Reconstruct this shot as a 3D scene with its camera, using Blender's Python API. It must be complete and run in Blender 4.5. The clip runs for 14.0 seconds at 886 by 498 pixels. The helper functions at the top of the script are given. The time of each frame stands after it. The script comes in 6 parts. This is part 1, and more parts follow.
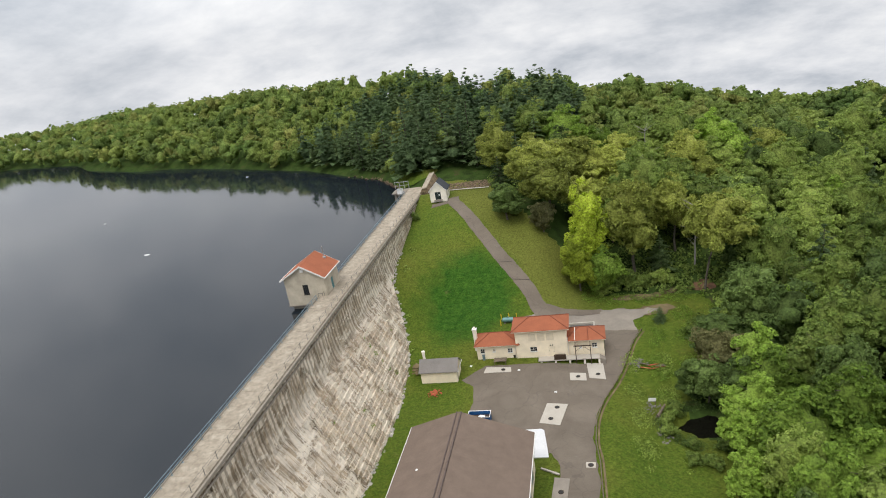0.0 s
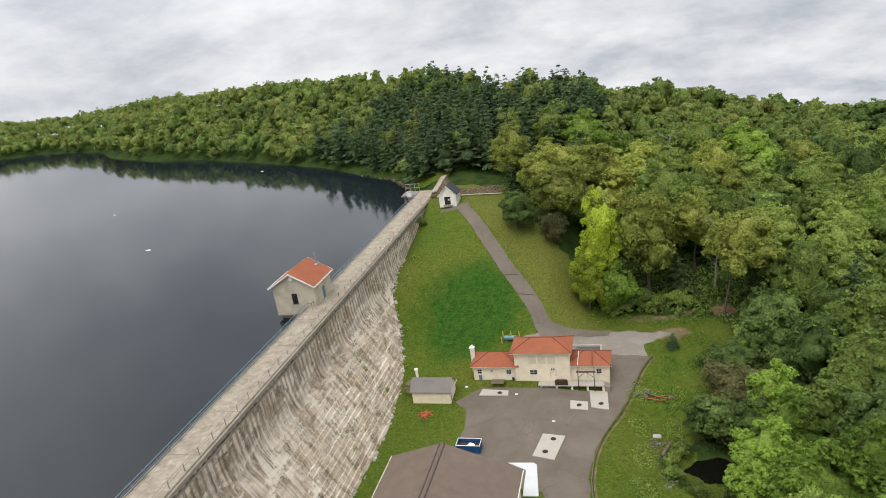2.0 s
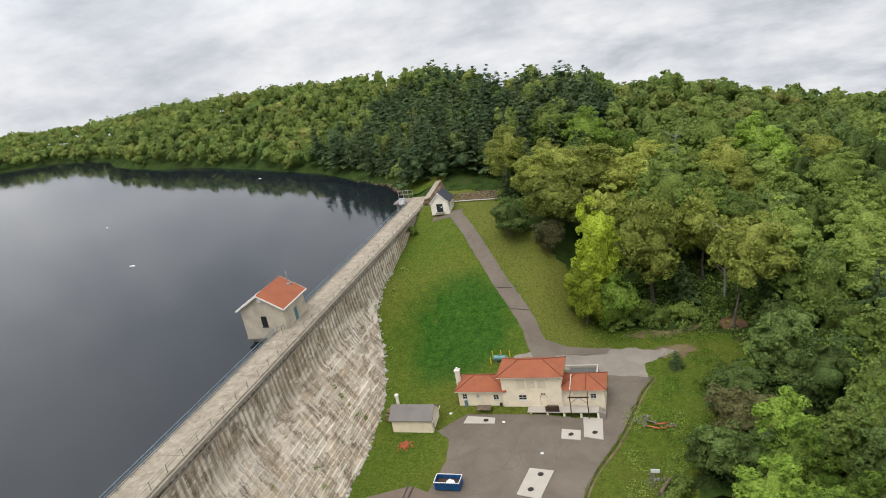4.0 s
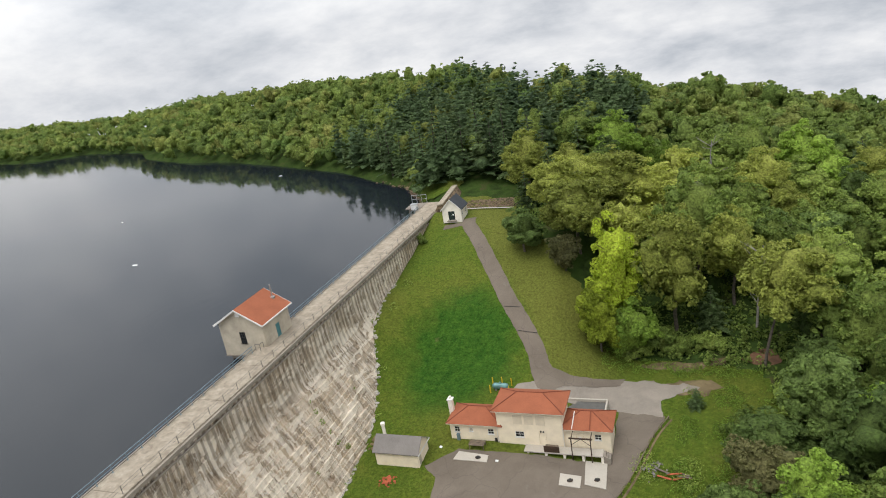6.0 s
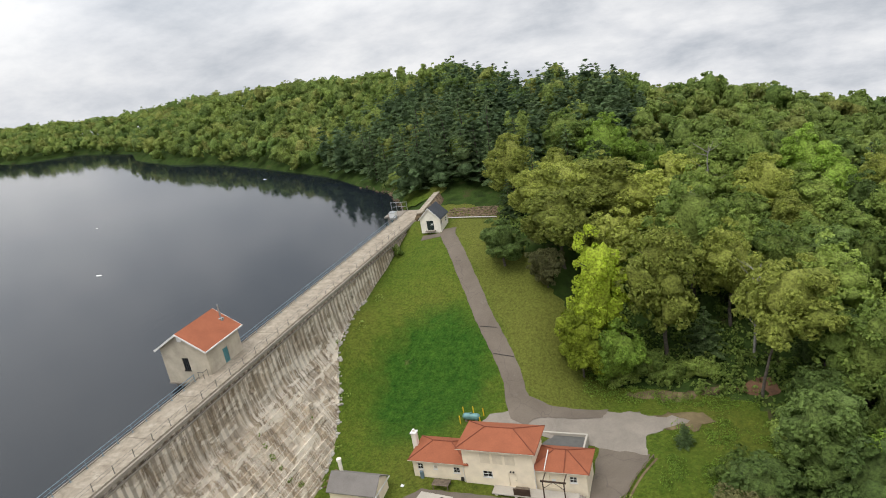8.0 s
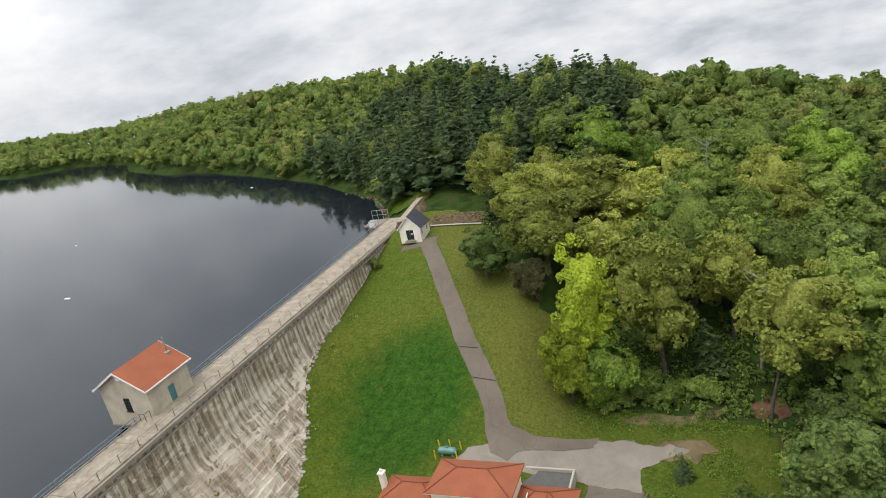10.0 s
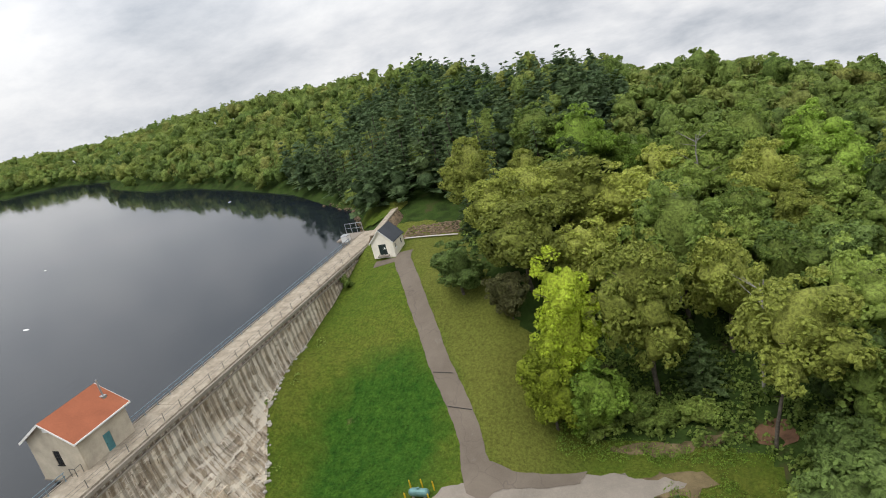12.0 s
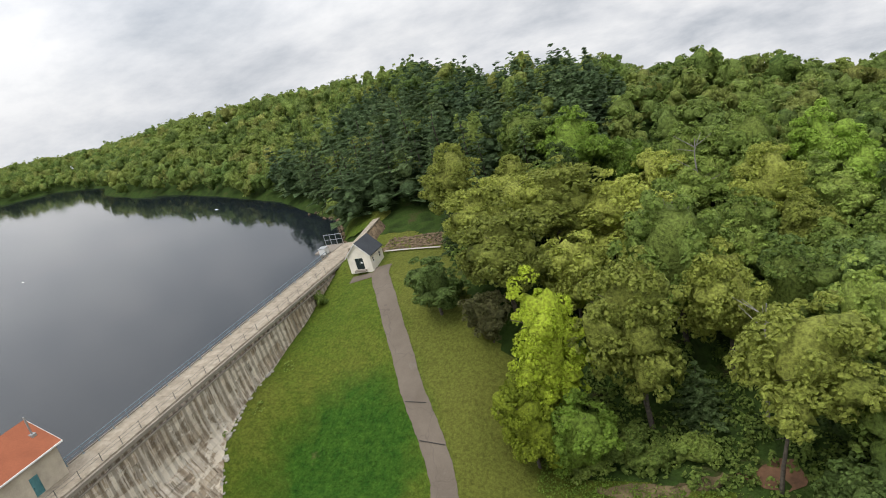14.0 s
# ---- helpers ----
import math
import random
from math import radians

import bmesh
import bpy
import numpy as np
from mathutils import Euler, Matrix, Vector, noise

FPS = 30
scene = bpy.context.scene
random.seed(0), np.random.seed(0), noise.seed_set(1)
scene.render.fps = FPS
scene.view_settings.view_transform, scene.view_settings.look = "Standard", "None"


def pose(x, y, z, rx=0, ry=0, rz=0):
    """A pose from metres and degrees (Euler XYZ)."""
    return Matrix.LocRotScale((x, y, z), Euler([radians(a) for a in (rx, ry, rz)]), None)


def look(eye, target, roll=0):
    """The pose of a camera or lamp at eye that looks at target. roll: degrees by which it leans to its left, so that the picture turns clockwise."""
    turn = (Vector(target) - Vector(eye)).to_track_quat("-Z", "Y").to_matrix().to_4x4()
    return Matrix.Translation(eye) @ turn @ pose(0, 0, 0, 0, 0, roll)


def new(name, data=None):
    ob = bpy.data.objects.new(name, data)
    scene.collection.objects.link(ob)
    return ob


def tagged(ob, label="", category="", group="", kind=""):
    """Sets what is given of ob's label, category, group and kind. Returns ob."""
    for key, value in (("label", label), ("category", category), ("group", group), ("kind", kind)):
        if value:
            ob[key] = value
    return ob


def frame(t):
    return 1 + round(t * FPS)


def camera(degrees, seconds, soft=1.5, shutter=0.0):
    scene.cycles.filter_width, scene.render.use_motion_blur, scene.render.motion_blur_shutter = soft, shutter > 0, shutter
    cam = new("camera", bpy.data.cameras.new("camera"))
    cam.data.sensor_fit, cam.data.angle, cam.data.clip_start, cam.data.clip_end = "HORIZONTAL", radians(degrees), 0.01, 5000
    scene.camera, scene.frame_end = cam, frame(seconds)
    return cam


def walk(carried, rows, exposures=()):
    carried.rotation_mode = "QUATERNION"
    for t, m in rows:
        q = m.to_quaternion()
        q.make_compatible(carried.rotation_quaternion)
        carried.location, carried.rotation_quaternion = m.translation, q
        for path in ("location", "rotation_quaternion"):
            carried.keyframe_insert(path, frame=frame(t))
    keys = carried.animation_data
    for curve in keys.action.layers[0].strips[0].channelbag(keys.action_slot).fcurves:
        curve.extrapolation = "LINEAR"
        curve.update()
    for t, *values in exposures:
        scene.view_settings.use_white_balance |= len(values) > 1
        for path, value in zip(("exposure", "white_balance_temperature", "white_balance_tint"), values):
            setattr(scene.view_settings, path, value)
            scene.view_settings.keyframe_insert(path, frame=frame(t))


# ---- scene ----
# ---------------------------------------------------------------- camera
cam = camera(67.2, 14.0, soft=1.0)
# seconds, eye, yaw, pitch, roll; x is across the dam (downstream), y along its crest
PATH = [
    (0.0, (48.08, -58.84, 67.56), 13.63, -19.07, -9.89),
    (0.5, (49.12, -56.60, 67.47), 14.39, -19.04, -9.76),
    (1.0, (50.41, -54.21, 67.38), 15.87, -19.00, -9.26),
    (1.5, (51.30, -51.72, 67.40), 15.77, -19.14, -8.07),
    (2.0, (52.07, -49.35, 67.08), 16.32, -19.06, -8.51),
    (2.5, (53.03, -46.86, 67.07), 16.95, -19.07, -9.61),
    (3.0, (54.40, -44.26, 66.94), 17.46, -19.06, -10.49),
    (5.5, (60.30, -27.95, 64.28), 21.07, -18.68, -9.45),
    (6.0, (61.06, -25.19, 64.25), 22.27, -18.63, -9.73),
    (6.5, (61.70, -22.23, 64.30), 22.27, -18.80, -9.35),
    (7.0, (62.44, -19.21, 63.64), 22.43, -18.65, -9.14),
    (7.5, (62.92, -16.46, 63.54), 23.10, -18.68, -9.33),
    (8.0, (63.59, -13.51, 62.78), 22.90, -18.61, -9.73),
    (10.5, (66.52, 1.24, 60.60), 24.32, -18.66, -12.67),
    (11.0, (66.73, 3.75, 60.02), 24.13, -18.54, -13.42),
    (11.5, (67.29, 6.50, 59.76), 24.35, -18.62, -14.65),
    (12.0, (67.57, 8.94, 59.08), 24.34, -18.46, -14.43),
    (12.5, (67.98, 11.51, 58.60), 24.30, -18.41, -14.01),
    (13.0, (68.39, 14.02, 58.88), 24.57, -18.66, -14.76),
    (13.5, (68.68, 16.53, 58.42), 24.71, -18.60, -14.75),
    (14.0, (69.05, 18.77, 57.25), 25.09, -18.14, -14.92),
]


def aim(eye, yaw, pitch, roll):
    a, p = radians(yaw), radians(pitch)
    ahead = Vector((-math.sin(a) * math.cos(p), math.cos(a) * math.cos(p), math.sin(p)))
    return look(eye, Vector(eye) + ahead * 100, roll)


walk(cam, [(t, aim(e, a, p, r)) for t, e, a, p, r in PATH])

# ---------------------------------------------------------------- sky and sun
world = bpy.data.worlds.new("overcast_sky")
scene.world = world
world.use_nodes = True
wn, wl = world.node_tree.nodes, world.node_tree.links
wn.clear()


def wnode(kind, **kw):
    n = wn.new(kind)
    for k, v in kw.items():
        n.inputs[k].default_value = v
    return n


coord = wn.new("ShaderNodeTexCoord")
sep = wn.new("ShaderNodeSeparateXYZ")
wl.new(coord.outputs["Generated"], sep.inputs[0])


def wmath(op, a, b=None, c=None):
    n = wn.new("ShaderNodeMath")
    n.operation = op
    for i, v in enumerate((a, b, c)):
        if v is None:
            continue
        if isinstance(v, (int, float)):
            n.inputs[i].default_value = v
        else:
            wl.new(v, n.inputs[i])
    return n.outputs[0]


up = wmath("MAXIMUM", sep.outputs["Z"], 0.0)
flat = wmath("ADD", wmath("MULTIPLY", sep.outputs["Z"], 1.1), 0.50)
flat = wmath("MAXIMUM", flat, 0.05)
comb = wn.new("ShaderNodeCombineXYZ")
wl.new(wmath("DIVIDE", sep.outputs["X"], flat), comb.inputs[0])
wl.new(wmath("DIVIDE", sep.outputs["Y"], flat), comb.inputs[1])
big = wn.new("ShaderNodeTexNoise")
big.inputs["Scale"].default_value, big.inputs["Detail"].default_value = 1.7, 10.0
big.inputs["Roughness"].default_value, big.inputs["Distortion"].default_value = 0.60, 0.12
wl.new(comb.outputs[0], big.inputs["Vector"])
ramp = wn.new("ShaderNodeValToRGB")
ramp.color_ramp.elements[0].position, ramp.color_ramp.elements[0].color = 0.34, (0.50, 0.54, 0.60, 1)
ramp.color_ramp.elements[1].position, ramp.color_ramp.elements[1].color = 0.62, (0.95, 0.955, 0.97, 1)
mid_el = ramp.color_ramp.elements.new(0.5)
mid_el.color = (0.77, 0.79, 0.83, 1)
wl.new(big.outputs["Fac"], ramp.inputs["Fac"])
nish = wn.new("ShaderNodeTexSky")
nish.sky_type, nish.sun_disc = "NISHITA", False
nish.sun_elevation, nish.sun_rotation = radians(52), radians(200)
bgsky = wnode("ShaderNodeBackground", Strength=0.05)
wl.new(nish.outputs[0], bgsky.inputs["Color"])
bgcloud = wn.new("ShaderNodeBackground")
wl.new(ramp.outputs["Color"], bgcloud.inputs["Color"])
# an overcast sky is about three times brighter overhead than at the horizon
wl.new(wmath("MULTIPLY_ADD", up, 1.35, 0.98), bgcloud.inputs["Strength"])
mixw = wnode("ShaderNodeMixShader", Fac=0.95)
wl.new(bgsky.outputs[0], mixw.inputs[1])
wl.new(bgcloud.outputs[0], mixw.inputs[2])
wout = wn.new("ShaderNodeOutputWorld")
wl.new(mixw.outputs[0], wout.inputs["Surface"])

sun_data = bpy.data.lights.new("sun", "SUN")
sun_data.energy, sun_data.angle, sun_data.color = 1.5, radians(25), (1.0, 0.97, 0.92)
sun = new("sun", sun_data)
sun.matrix_world = look((0, 0, 200), (35, 96, 0))
scene.view_settings.exposure = 0.0

# ---------------------------------------------------------------- materials


class Mat:
    """A small builder for node materials."""

    def __init__(self, name, rough=0.9, metal=0.0, spec=0.3):
        self.m = bpy.data.materials.new(name)
        self.m.use_nodes = True
        self.n, self.l = self.m.node_tree.nodes, self.m.node_tree.links
        self.b = self.n["Principled BSDF"]
        self.b.inputs["Roughness"].default_value = rough
        self.b.inputs["Metallic"].default_value = metal
        self.b.inputs["Specular IOR Level"].default_value = spec

    def put(self, sock, v):
        if hasattr(v, "is_output"):
            self.l.new(v, sock)
        elif isinstance(v, tuple) and len(v) == 3 and sock.type == "RGBA":
            sock.default_value = (*v, 1)
        else:
            sock.default_value = v

    def pos(self, sx=1.0, sy=1.0, sz=1.0, space="world", rz=0.0):
        if space == "world":
            src = self.n.new("ShaderNodeNewGeometry").outputs["Position"]
        else:
            src = self.n.new("ShaderNodeTexCoord").outputs["Object"]
        mp = self.n.new("ShaderNodeMapping")
        mp.inputs["Scale"].default_value = (sx, sy, sz)
        mp.inputs["Rotation"].default_value = (0, 0, rz)
        self.l.new(src, mp.inputs[0])
        return mp.outputs[0]

    def noise(self, scale, detail=4.0, rough=0.55, vec=None, dist=0.0):
        t = self.n.new("ShaderNodeTexNoise")
        t.inputs["Scale"].default_value, t.inputs["Detail"].default_value = scale, detail
        t.inputs["Roughness"].default_value, t.inputs["Distortion"].default_value = rough, dist
        self.l.new(vec if vec is not None else self.pos(), t.inputs["Vector"])
        return t.outputs["Fac"]

    def ramp(self, fac, stops):
        r = self.n.new("ShaderNodeValToRGB")
        els = r.color_ramp.elements
        for i, (p, c) in enumerate(stops):
            e = els[i] if i < 2 else els.new(p)
            e.position = p
            c = c if isinstance(c, tuple) else (c, c, c)
            e.color = (*c, 1)
        self.l.new(fac, r.inputs[0])
        return r.outputs[0]

    def mix(self, fac, a, b, mode="MIX"):
        x = self.n.new("ShaderNodeMix")
        x.data_type, x.blend_type = "RGBA", mode
        self.put(x.inputs[0], fac)
        self.put(x.inputs[6], a)
        self.put(x.inputs[7], b)
        return x.outputs[2]

    def math(self, op, a, b):
        x = self.n.new("ShaderNodeMath")
        x.operation = op
        self.put(x.inputs[0], a)
        self.put(x.inputs[1], b)
        return x.outputs[0]

    def island(self):
        return self.n.new("ShaderNodeNewGeometry").outputs["Random Per Island"]

    def rand(self):
        return self.n.new("ShaderNodeObjectInfo").outputs["Random"]

    def color(self, c):
        self.put(self.b.inputs["Base Color"], c)
        return self

    def leafy(self, c, amount=0.38):
        """Lets some light through, as thin leaves do."""
        t = self.n.new("ShaderNodeBsdfTranslucent")
        self.put(t.inputs["Color"], c)
        x = self.n.new("ShaderNodeMixShader")
        x.inputs[0].default_value = amount
        self.l.new(self.b.outputs[0], x.inputs[1])
        self.l.new(t.outputs[0], x.inputs[2])
        self.l.new(x.outputs[0], self.n["Material Output"].inputs["Surface"])

    def bump(self, h, strength=0.4, dist=0.05):
        x = self.n.new("ShaderNodeBump")
        x.inputs["Strength"].default_value, x.inputs["Distance"].default_value = strength, dist
        self.l.new(h, x.inputs["Height"])
        self.l.new(x.outputs[0], self.b.inputs["Normal"])
        return self


def plain(name, c, rough=0.7, metal=0.0, var=0.18, scale=1.5, spec=0.3):
    """Painted or raw surface with blotches and fine grain."""
    m = Mat(name, rough, metal, spec)
    n1, n2 = m.noise(scale, 5), m.noise(scale * 14, 3)
    d = tuple(v * (1 - 2 * var) for v in c)
    e = tuple(min(v * (1 + var), 1) for v in c)
    base = m.ramp(n1, [(0.3, d), (0.7, e)])
    m.color(m.mix(0.25, base, m.ramp(n2, [(0.3, d), (0.7, e)])))
    m.bump(n2, 0.25, 0.03)
    return m.m


def grass_mat():
    m = Mat("grass", 0.95, 0, 0.1)
    p = m.pos()
    base = m.ramp(m.noise(0.055, 6, 0.6, p, 0.4), [(0.30, (0.052, 0.108, 0.010)), (0.50, (0.086, 0.130, 0.014)), (0.72, (0.152, 0.148, 0.028))])
    fine = m.ramp(m.noise(1.1, 8, 0.75, p), [(0.34, (0.040, 0.078, 0.008)), (0.66, (0.142, 0.160, 0.026))])
    c = m.mix(0.5, base, fine)
    # lush, longer grass in the middle of the lawn
    src = m.n.new("ShaderNodeNewGeometry").outputs["Position"]
    dist = m.n.new("ShaderNodeVectorMath")
    dist.operation = "DISTANCE"
    mp = m.n.new("ShaderNodeMapping")
    mp.inputs["Scale"].default_value = (1.0, 0.75, 0.0)
    m.l.new(src, mp.inputs[0])
    m.l.new(mp.outputs[0], dist.inputs[0])
    dist.inputs[1].default_value = (19.3, 58.5, 0)
    edge = m.math("ADD", dist.outputs["Value"], m.math("MULTIPLY", m.noise(0.25, 5, 0.6, p), 9.0))
    lush = m.ramp(m.math("DIVIDE", edge, 28.0), [(0.44, 1.0), (0.64, 0.0)])
    lushc = m.ramp(m.noise(0.8, 6, 0.7, p), [(0.33, (0.018, 0.062, 0.007)), (0.67, (0.052, 0.120, 0.013))])
    c = m.mix(lush, c, lushc)
    # drier grass on the woods' side of the road
    sx_ = m.n.new("ShaderNodeSeparateXYZ")
    m.l.new(src, sx_.inputs[0])
    f = m.math("ADD", m.math("ADD", sx_.outputs["X"], m.math("MULTIPLY", sx_.outputs["Y"], 0.58)), m.math("MULTIPLY", m.noise(0.2, 5, 0.6, p), 8.0))
    dry = m.ramp(m.math("DIVIDE", m.math("SUBTRACT", f, 79.5), 10.0), [(0.2, 0.0), (0.6, 1.0)])
    near_road = m.ramp(m.math("DIVIDE", sx_.outputs["X"], 100.0), [(0.42, 1.0), (0.50, 0.0)])
    c = m.mix(m.math("MULTIPLY", m.math("MULTIPLY", dry, near_road), 0.72), c, (0.138, 0.142, 0.030))
    # worn brown patches
    worn = m.ramp(m.noise(0.11, 7, 0.65, p, 0.6), [(0.66, 0.0), (0.74, 1.0)])
    c = m.mix(m.math("MULTIPLY", worn, 0.55), c, (0.16, 0.12, 0.055))
    tuft = m.noise(2.4, 6, 0.8, p)
    c = m.mix(0.9, c, m.ramp(tuft, [(0.34, 0.55), (0.50, 1.0), (0.66, 1.5)]), "MULTIPLY")
    m.color(c)
    m.bump(m.noise(3.5, 6, 0.75, p), 1.0, 0.35)
    return m.m


def forest_floor_mat():
    m = Mat("forest_floor", 1.0, 0, 0.05)
    c = m.ramp(m.noise(0.3, 6, 0.65), [(0.3, (0.020, 0.030, 0.010)), (0.55, (0.04, 0.07, 0.015)), (0.75, (0.075, 0.055, 0.03))])
    m.color(c)
    m.bump(m.noise(2.0, 5), 0.9, 0.3)
    return m.m


def asphalt_mat():
    m = Mat("asphalt", 0.92, 0, 0.2)
    p = m.pos()
    c = m.ramp(m.noise(0.16, 6, 0.6, p, 0.5), [(0.3, (0.108, 0.088, 0.068)), (0.7, (0.178, 0.147, 0.116))])
    c = m.mix(0.3, c, m.ramp(m.noise(9.0, 3, 0.7, p), [(0.3, (0.088, 0.072, 0.056)), (0.7, (0.20, 0.165, 0.130))]))
    v = m.n.new("ShaderNodeTexVoronoi")
    v.feature = "DISTANCE_TO_EDGE"
    v.inputs["Scale"].default_value = 0.16
    warp = m.n.new("ShaderNodeVectorMath")
    warp.operation = "ADD"
    nt = m.n.new("ShaderNodeTexNoise")
    nt.inputs["Scale"].default_value = 0.35
    m.l.new(p, nt.inputs["Vector"])
    sc = m.n.new("ShaderNodeVectorMath")
    sc.operation = "SCALE"
    sc.inputs[3].default_value = 3.0
    m.l.new(nt.outputs["Color"], sc.inputs[0])
    m.l.new(p, warp.inputs[0])
    m.l.new(sc.outputs[0], warp.inputs[1])
    m.l.new(warp.outputs[0], v.inputs["Vector"])
    crack = m.ramp(v.outputs["Distance"], [(0.004, 1.0), (0.012, 0.0)])
    c = m.mix(m.math("MULTIPLY", crack, 0.28), c, (0.06, 0.053, 0.047))
    stain = m.ramp(m.noise(0.35, 6, 0.7, p, 1.0), [(0.62, 0.0), (0.72, 1.0)])
    c = m.mix(m.math("MULTIPLY", stain, 0.35), c, (0.21, 0.19, 0.165))
    m.color(c)
    m.bump(m.noise(14, 3, 0.6, p), 0.35, 0.02)
    return m.m


def concrete_mat(name, c, dark=0.6, rough=0.9):
    m = Mat(name, rough, 0, 0.2)
    p = m.pos()
    a = m.ramp(m.noise(0.35, 7, 0.65, p, 0.4), [(0.3, tuple(v * dark for v in c)), (0.65, c)])
    b = m.ramp(m.noise(5.0, 5, 0.7, p), [(0.3, tuple(v * 0.75 for v in c)), (0.7, tuple(min(1, v * 1.12) for v in c))])
    m.color(m.mix(0.4, a, b))
    m.bump(m.noise(7, 4, 0.6, p), 0.35, 0.03)
    return m.m


def rough_crest_mat():
    """Old stone crest: coarse brown-grey blotches, dark joints and dirt."""
    m = Mat("rough_crest", 0.95, 0, 0.15)
    p = m.pos()
    c = m.ramp(m.noise(0.7, 8, 0.72, p, 0.4), [(0.34, (0.245, 0.205, 0.155)), (0.50, (0.325, 0.278, 0.215)), (0.68, (0.415, 0.360, 0.285))])
    v = m.n.new("ShaderNodeTexVoronoi")
    v.inputs["Scale"].default_value = 2.2
    m.l.new(p, v.inputs["Vector"])
    sepc = m.n.new("ShaderNodeSeparateColor")
    m.l.new(v.outputs["Color"], sepc.inputs[0])
    c = m.mix(0.8, c, m.ramp(sepc.outputs[0], [(0.0, 0.86), (1.0, 1.12)]), "MULTIPLY")
    dirt = m.ramp(m.noise(2.4, 6, 0.75, m.pos(1, 0.5, 1)), [(0.36, 1.0), (0.46, 0.0)])
    c = m.mix(m.math("MULTIPLY", dirt, 0.22), c, (0.115, 0.098, 0.07))
    m.color(c)
    m.bump(m.noise(2.4, 8, 0.75, p), 1.0, 0.15)
    return m.m


def dam_stone_mat():
    """Weathered masonry: tan stone, dark runs and white lime runs that follow the fall of the face."""
    m = Mat("dam_stone", 0.93, 0, 0.15)
    p = m.pos()
    along = m.pos(0.22, 1.25, 0.12)
    fine = m.pos(0.16, 1.7, 0.16)
    base = m.ramp(m.noise(0.5, 8, 0.7, p), [(0.34, (0.285, 0.212, 0.140)), (0.66, (0.630, 0.508, 0.365))])
    base = m.mix(0.8, base, m.ramp(m.island(), [(0.0, 0.58), (1.0, 1.18)]), "MULTIPLY")
    base = m.mix(0.7, base, m.ramp(m.rand(), [(0.0, 0.70), (1.0, 1.12)]), "MULTIPLY")
    darkrun = m.ramp(m.noise(0.62, 8, 0.68, along, 0.5), [(0.38, 1.0), (0.48, 0.0)])
    c = m.mix(m.math("MULTIPLY", darkrun, 0.66), base, (0.120, 0.096, 0.070))
    patch = m.ramp(m.noise(0.16, 5, 0.6, m.pos(1, 0.9, 0.8), 0.6), [(0.40, 0.35), (0.58, 1.0)])
    lime = m.ramp(m.noise(0.8, 9, 0.74, fine, 0.5), [(0.45, 0.0), (0.52, 1.0)])
    c = m.mix(m.math("MULTIPLY", m.math("MULTIPLY", lime, patch), 0.70), c, (0.82, 0.735, 0.615))
    block = m.ramp(m.noise(0.33, 6, 0.68, m.pos(1.0, 0.55, 1.5), 0.3), [(0.53, 0.0), (0.56, 1.0)])
    c = m.mix(m.math("MULTIPLY", block, 0.68), c, (0.80, 0.715, 0.59))
    speck = m.ramp(m.noise(2.6, 6, 0.75, m.pos(1, 1.3, 0.8)), [(0.57, 0.0), (0.62, 1.0)])
    c = m.mix(m.math("MULTIPLY", m.math("MULTIPLY", speck, patch), 0.75), c, (0.70, 0.67, 0.61))
    # drip marks below the coping, one under each weep
    wav = m.n.new("ShaderNodeTexWave")
    wav.bands_direction = "Y"
    wav.inputs["Scale"].default_value, wav.inputs["Distortion"].default_value, wav.inputs["Detail"].default_value = 0.26, 2.6, 3.0
    wav.inputs["Detail Scale"].default_value = 1.4
    m.l.new(m.pos(0.2, 1.0, 0.06), wav.inputs["Vector"])
    drip = m.ramp(wav.outputs["Fac"], [(0.22, 1.0), (0.62, 0.0)])
    hz = m.n.new("ShaderNodeSeparateXYZ")
    m.l.new(p, hz.inputs[0])
    high = m.ramp(m.math("DIVIDE", hz.outputs["Z"], 20.0), [(0.56, 0.0), (0.80, 1.0)])
    c = m.mix(m.math("MULTIPLY", m.math("MULTIPLY", drip, high), 0.55), c, (0.125, 0.093, 0.060))
    moss = m.ramp(m.noise(0.4, 6, 0.7, along, 0.8), [(0.64, 0.0), (0.70, 1.0)])
    c = m.mix(m.math("MULTIPLY", moss, 0.6), c, (0.062, 0.070, 0.025))
    m.color(c)
    m.bump(m.noise(2.2, 8, 0.75, p), 1.0, 0.3)
    return m.m


def roof_mat(name, c, course=0.16, axis="y"):
    m = Mat(name, 0.85, 0, 0.2)
    p = m.pos()
    a = m.ramp(m.noise(0.5, 6, 0.6, p), [(0.3, tuple(v * 0.80 for v in c)), (0.7, tuple(v * 1.12 for v in c))])
    w = m.n.new("ShaderNodeTexNoise")
    w.inputs["Scale"].default_value = 9
    m.l.new(p, w.inputs["Vector"])
    b = m.ramp(w.outputs["Fac"], [(0.3, tuple(v * 0.7 for v in c)), (0.7, tuple(v * 1.2 for v in c))])
    m.color(m.mix(0.35, a, b))
    m.bump(w.outputs["Fac"], 0.4, 0.03)
    return m.m


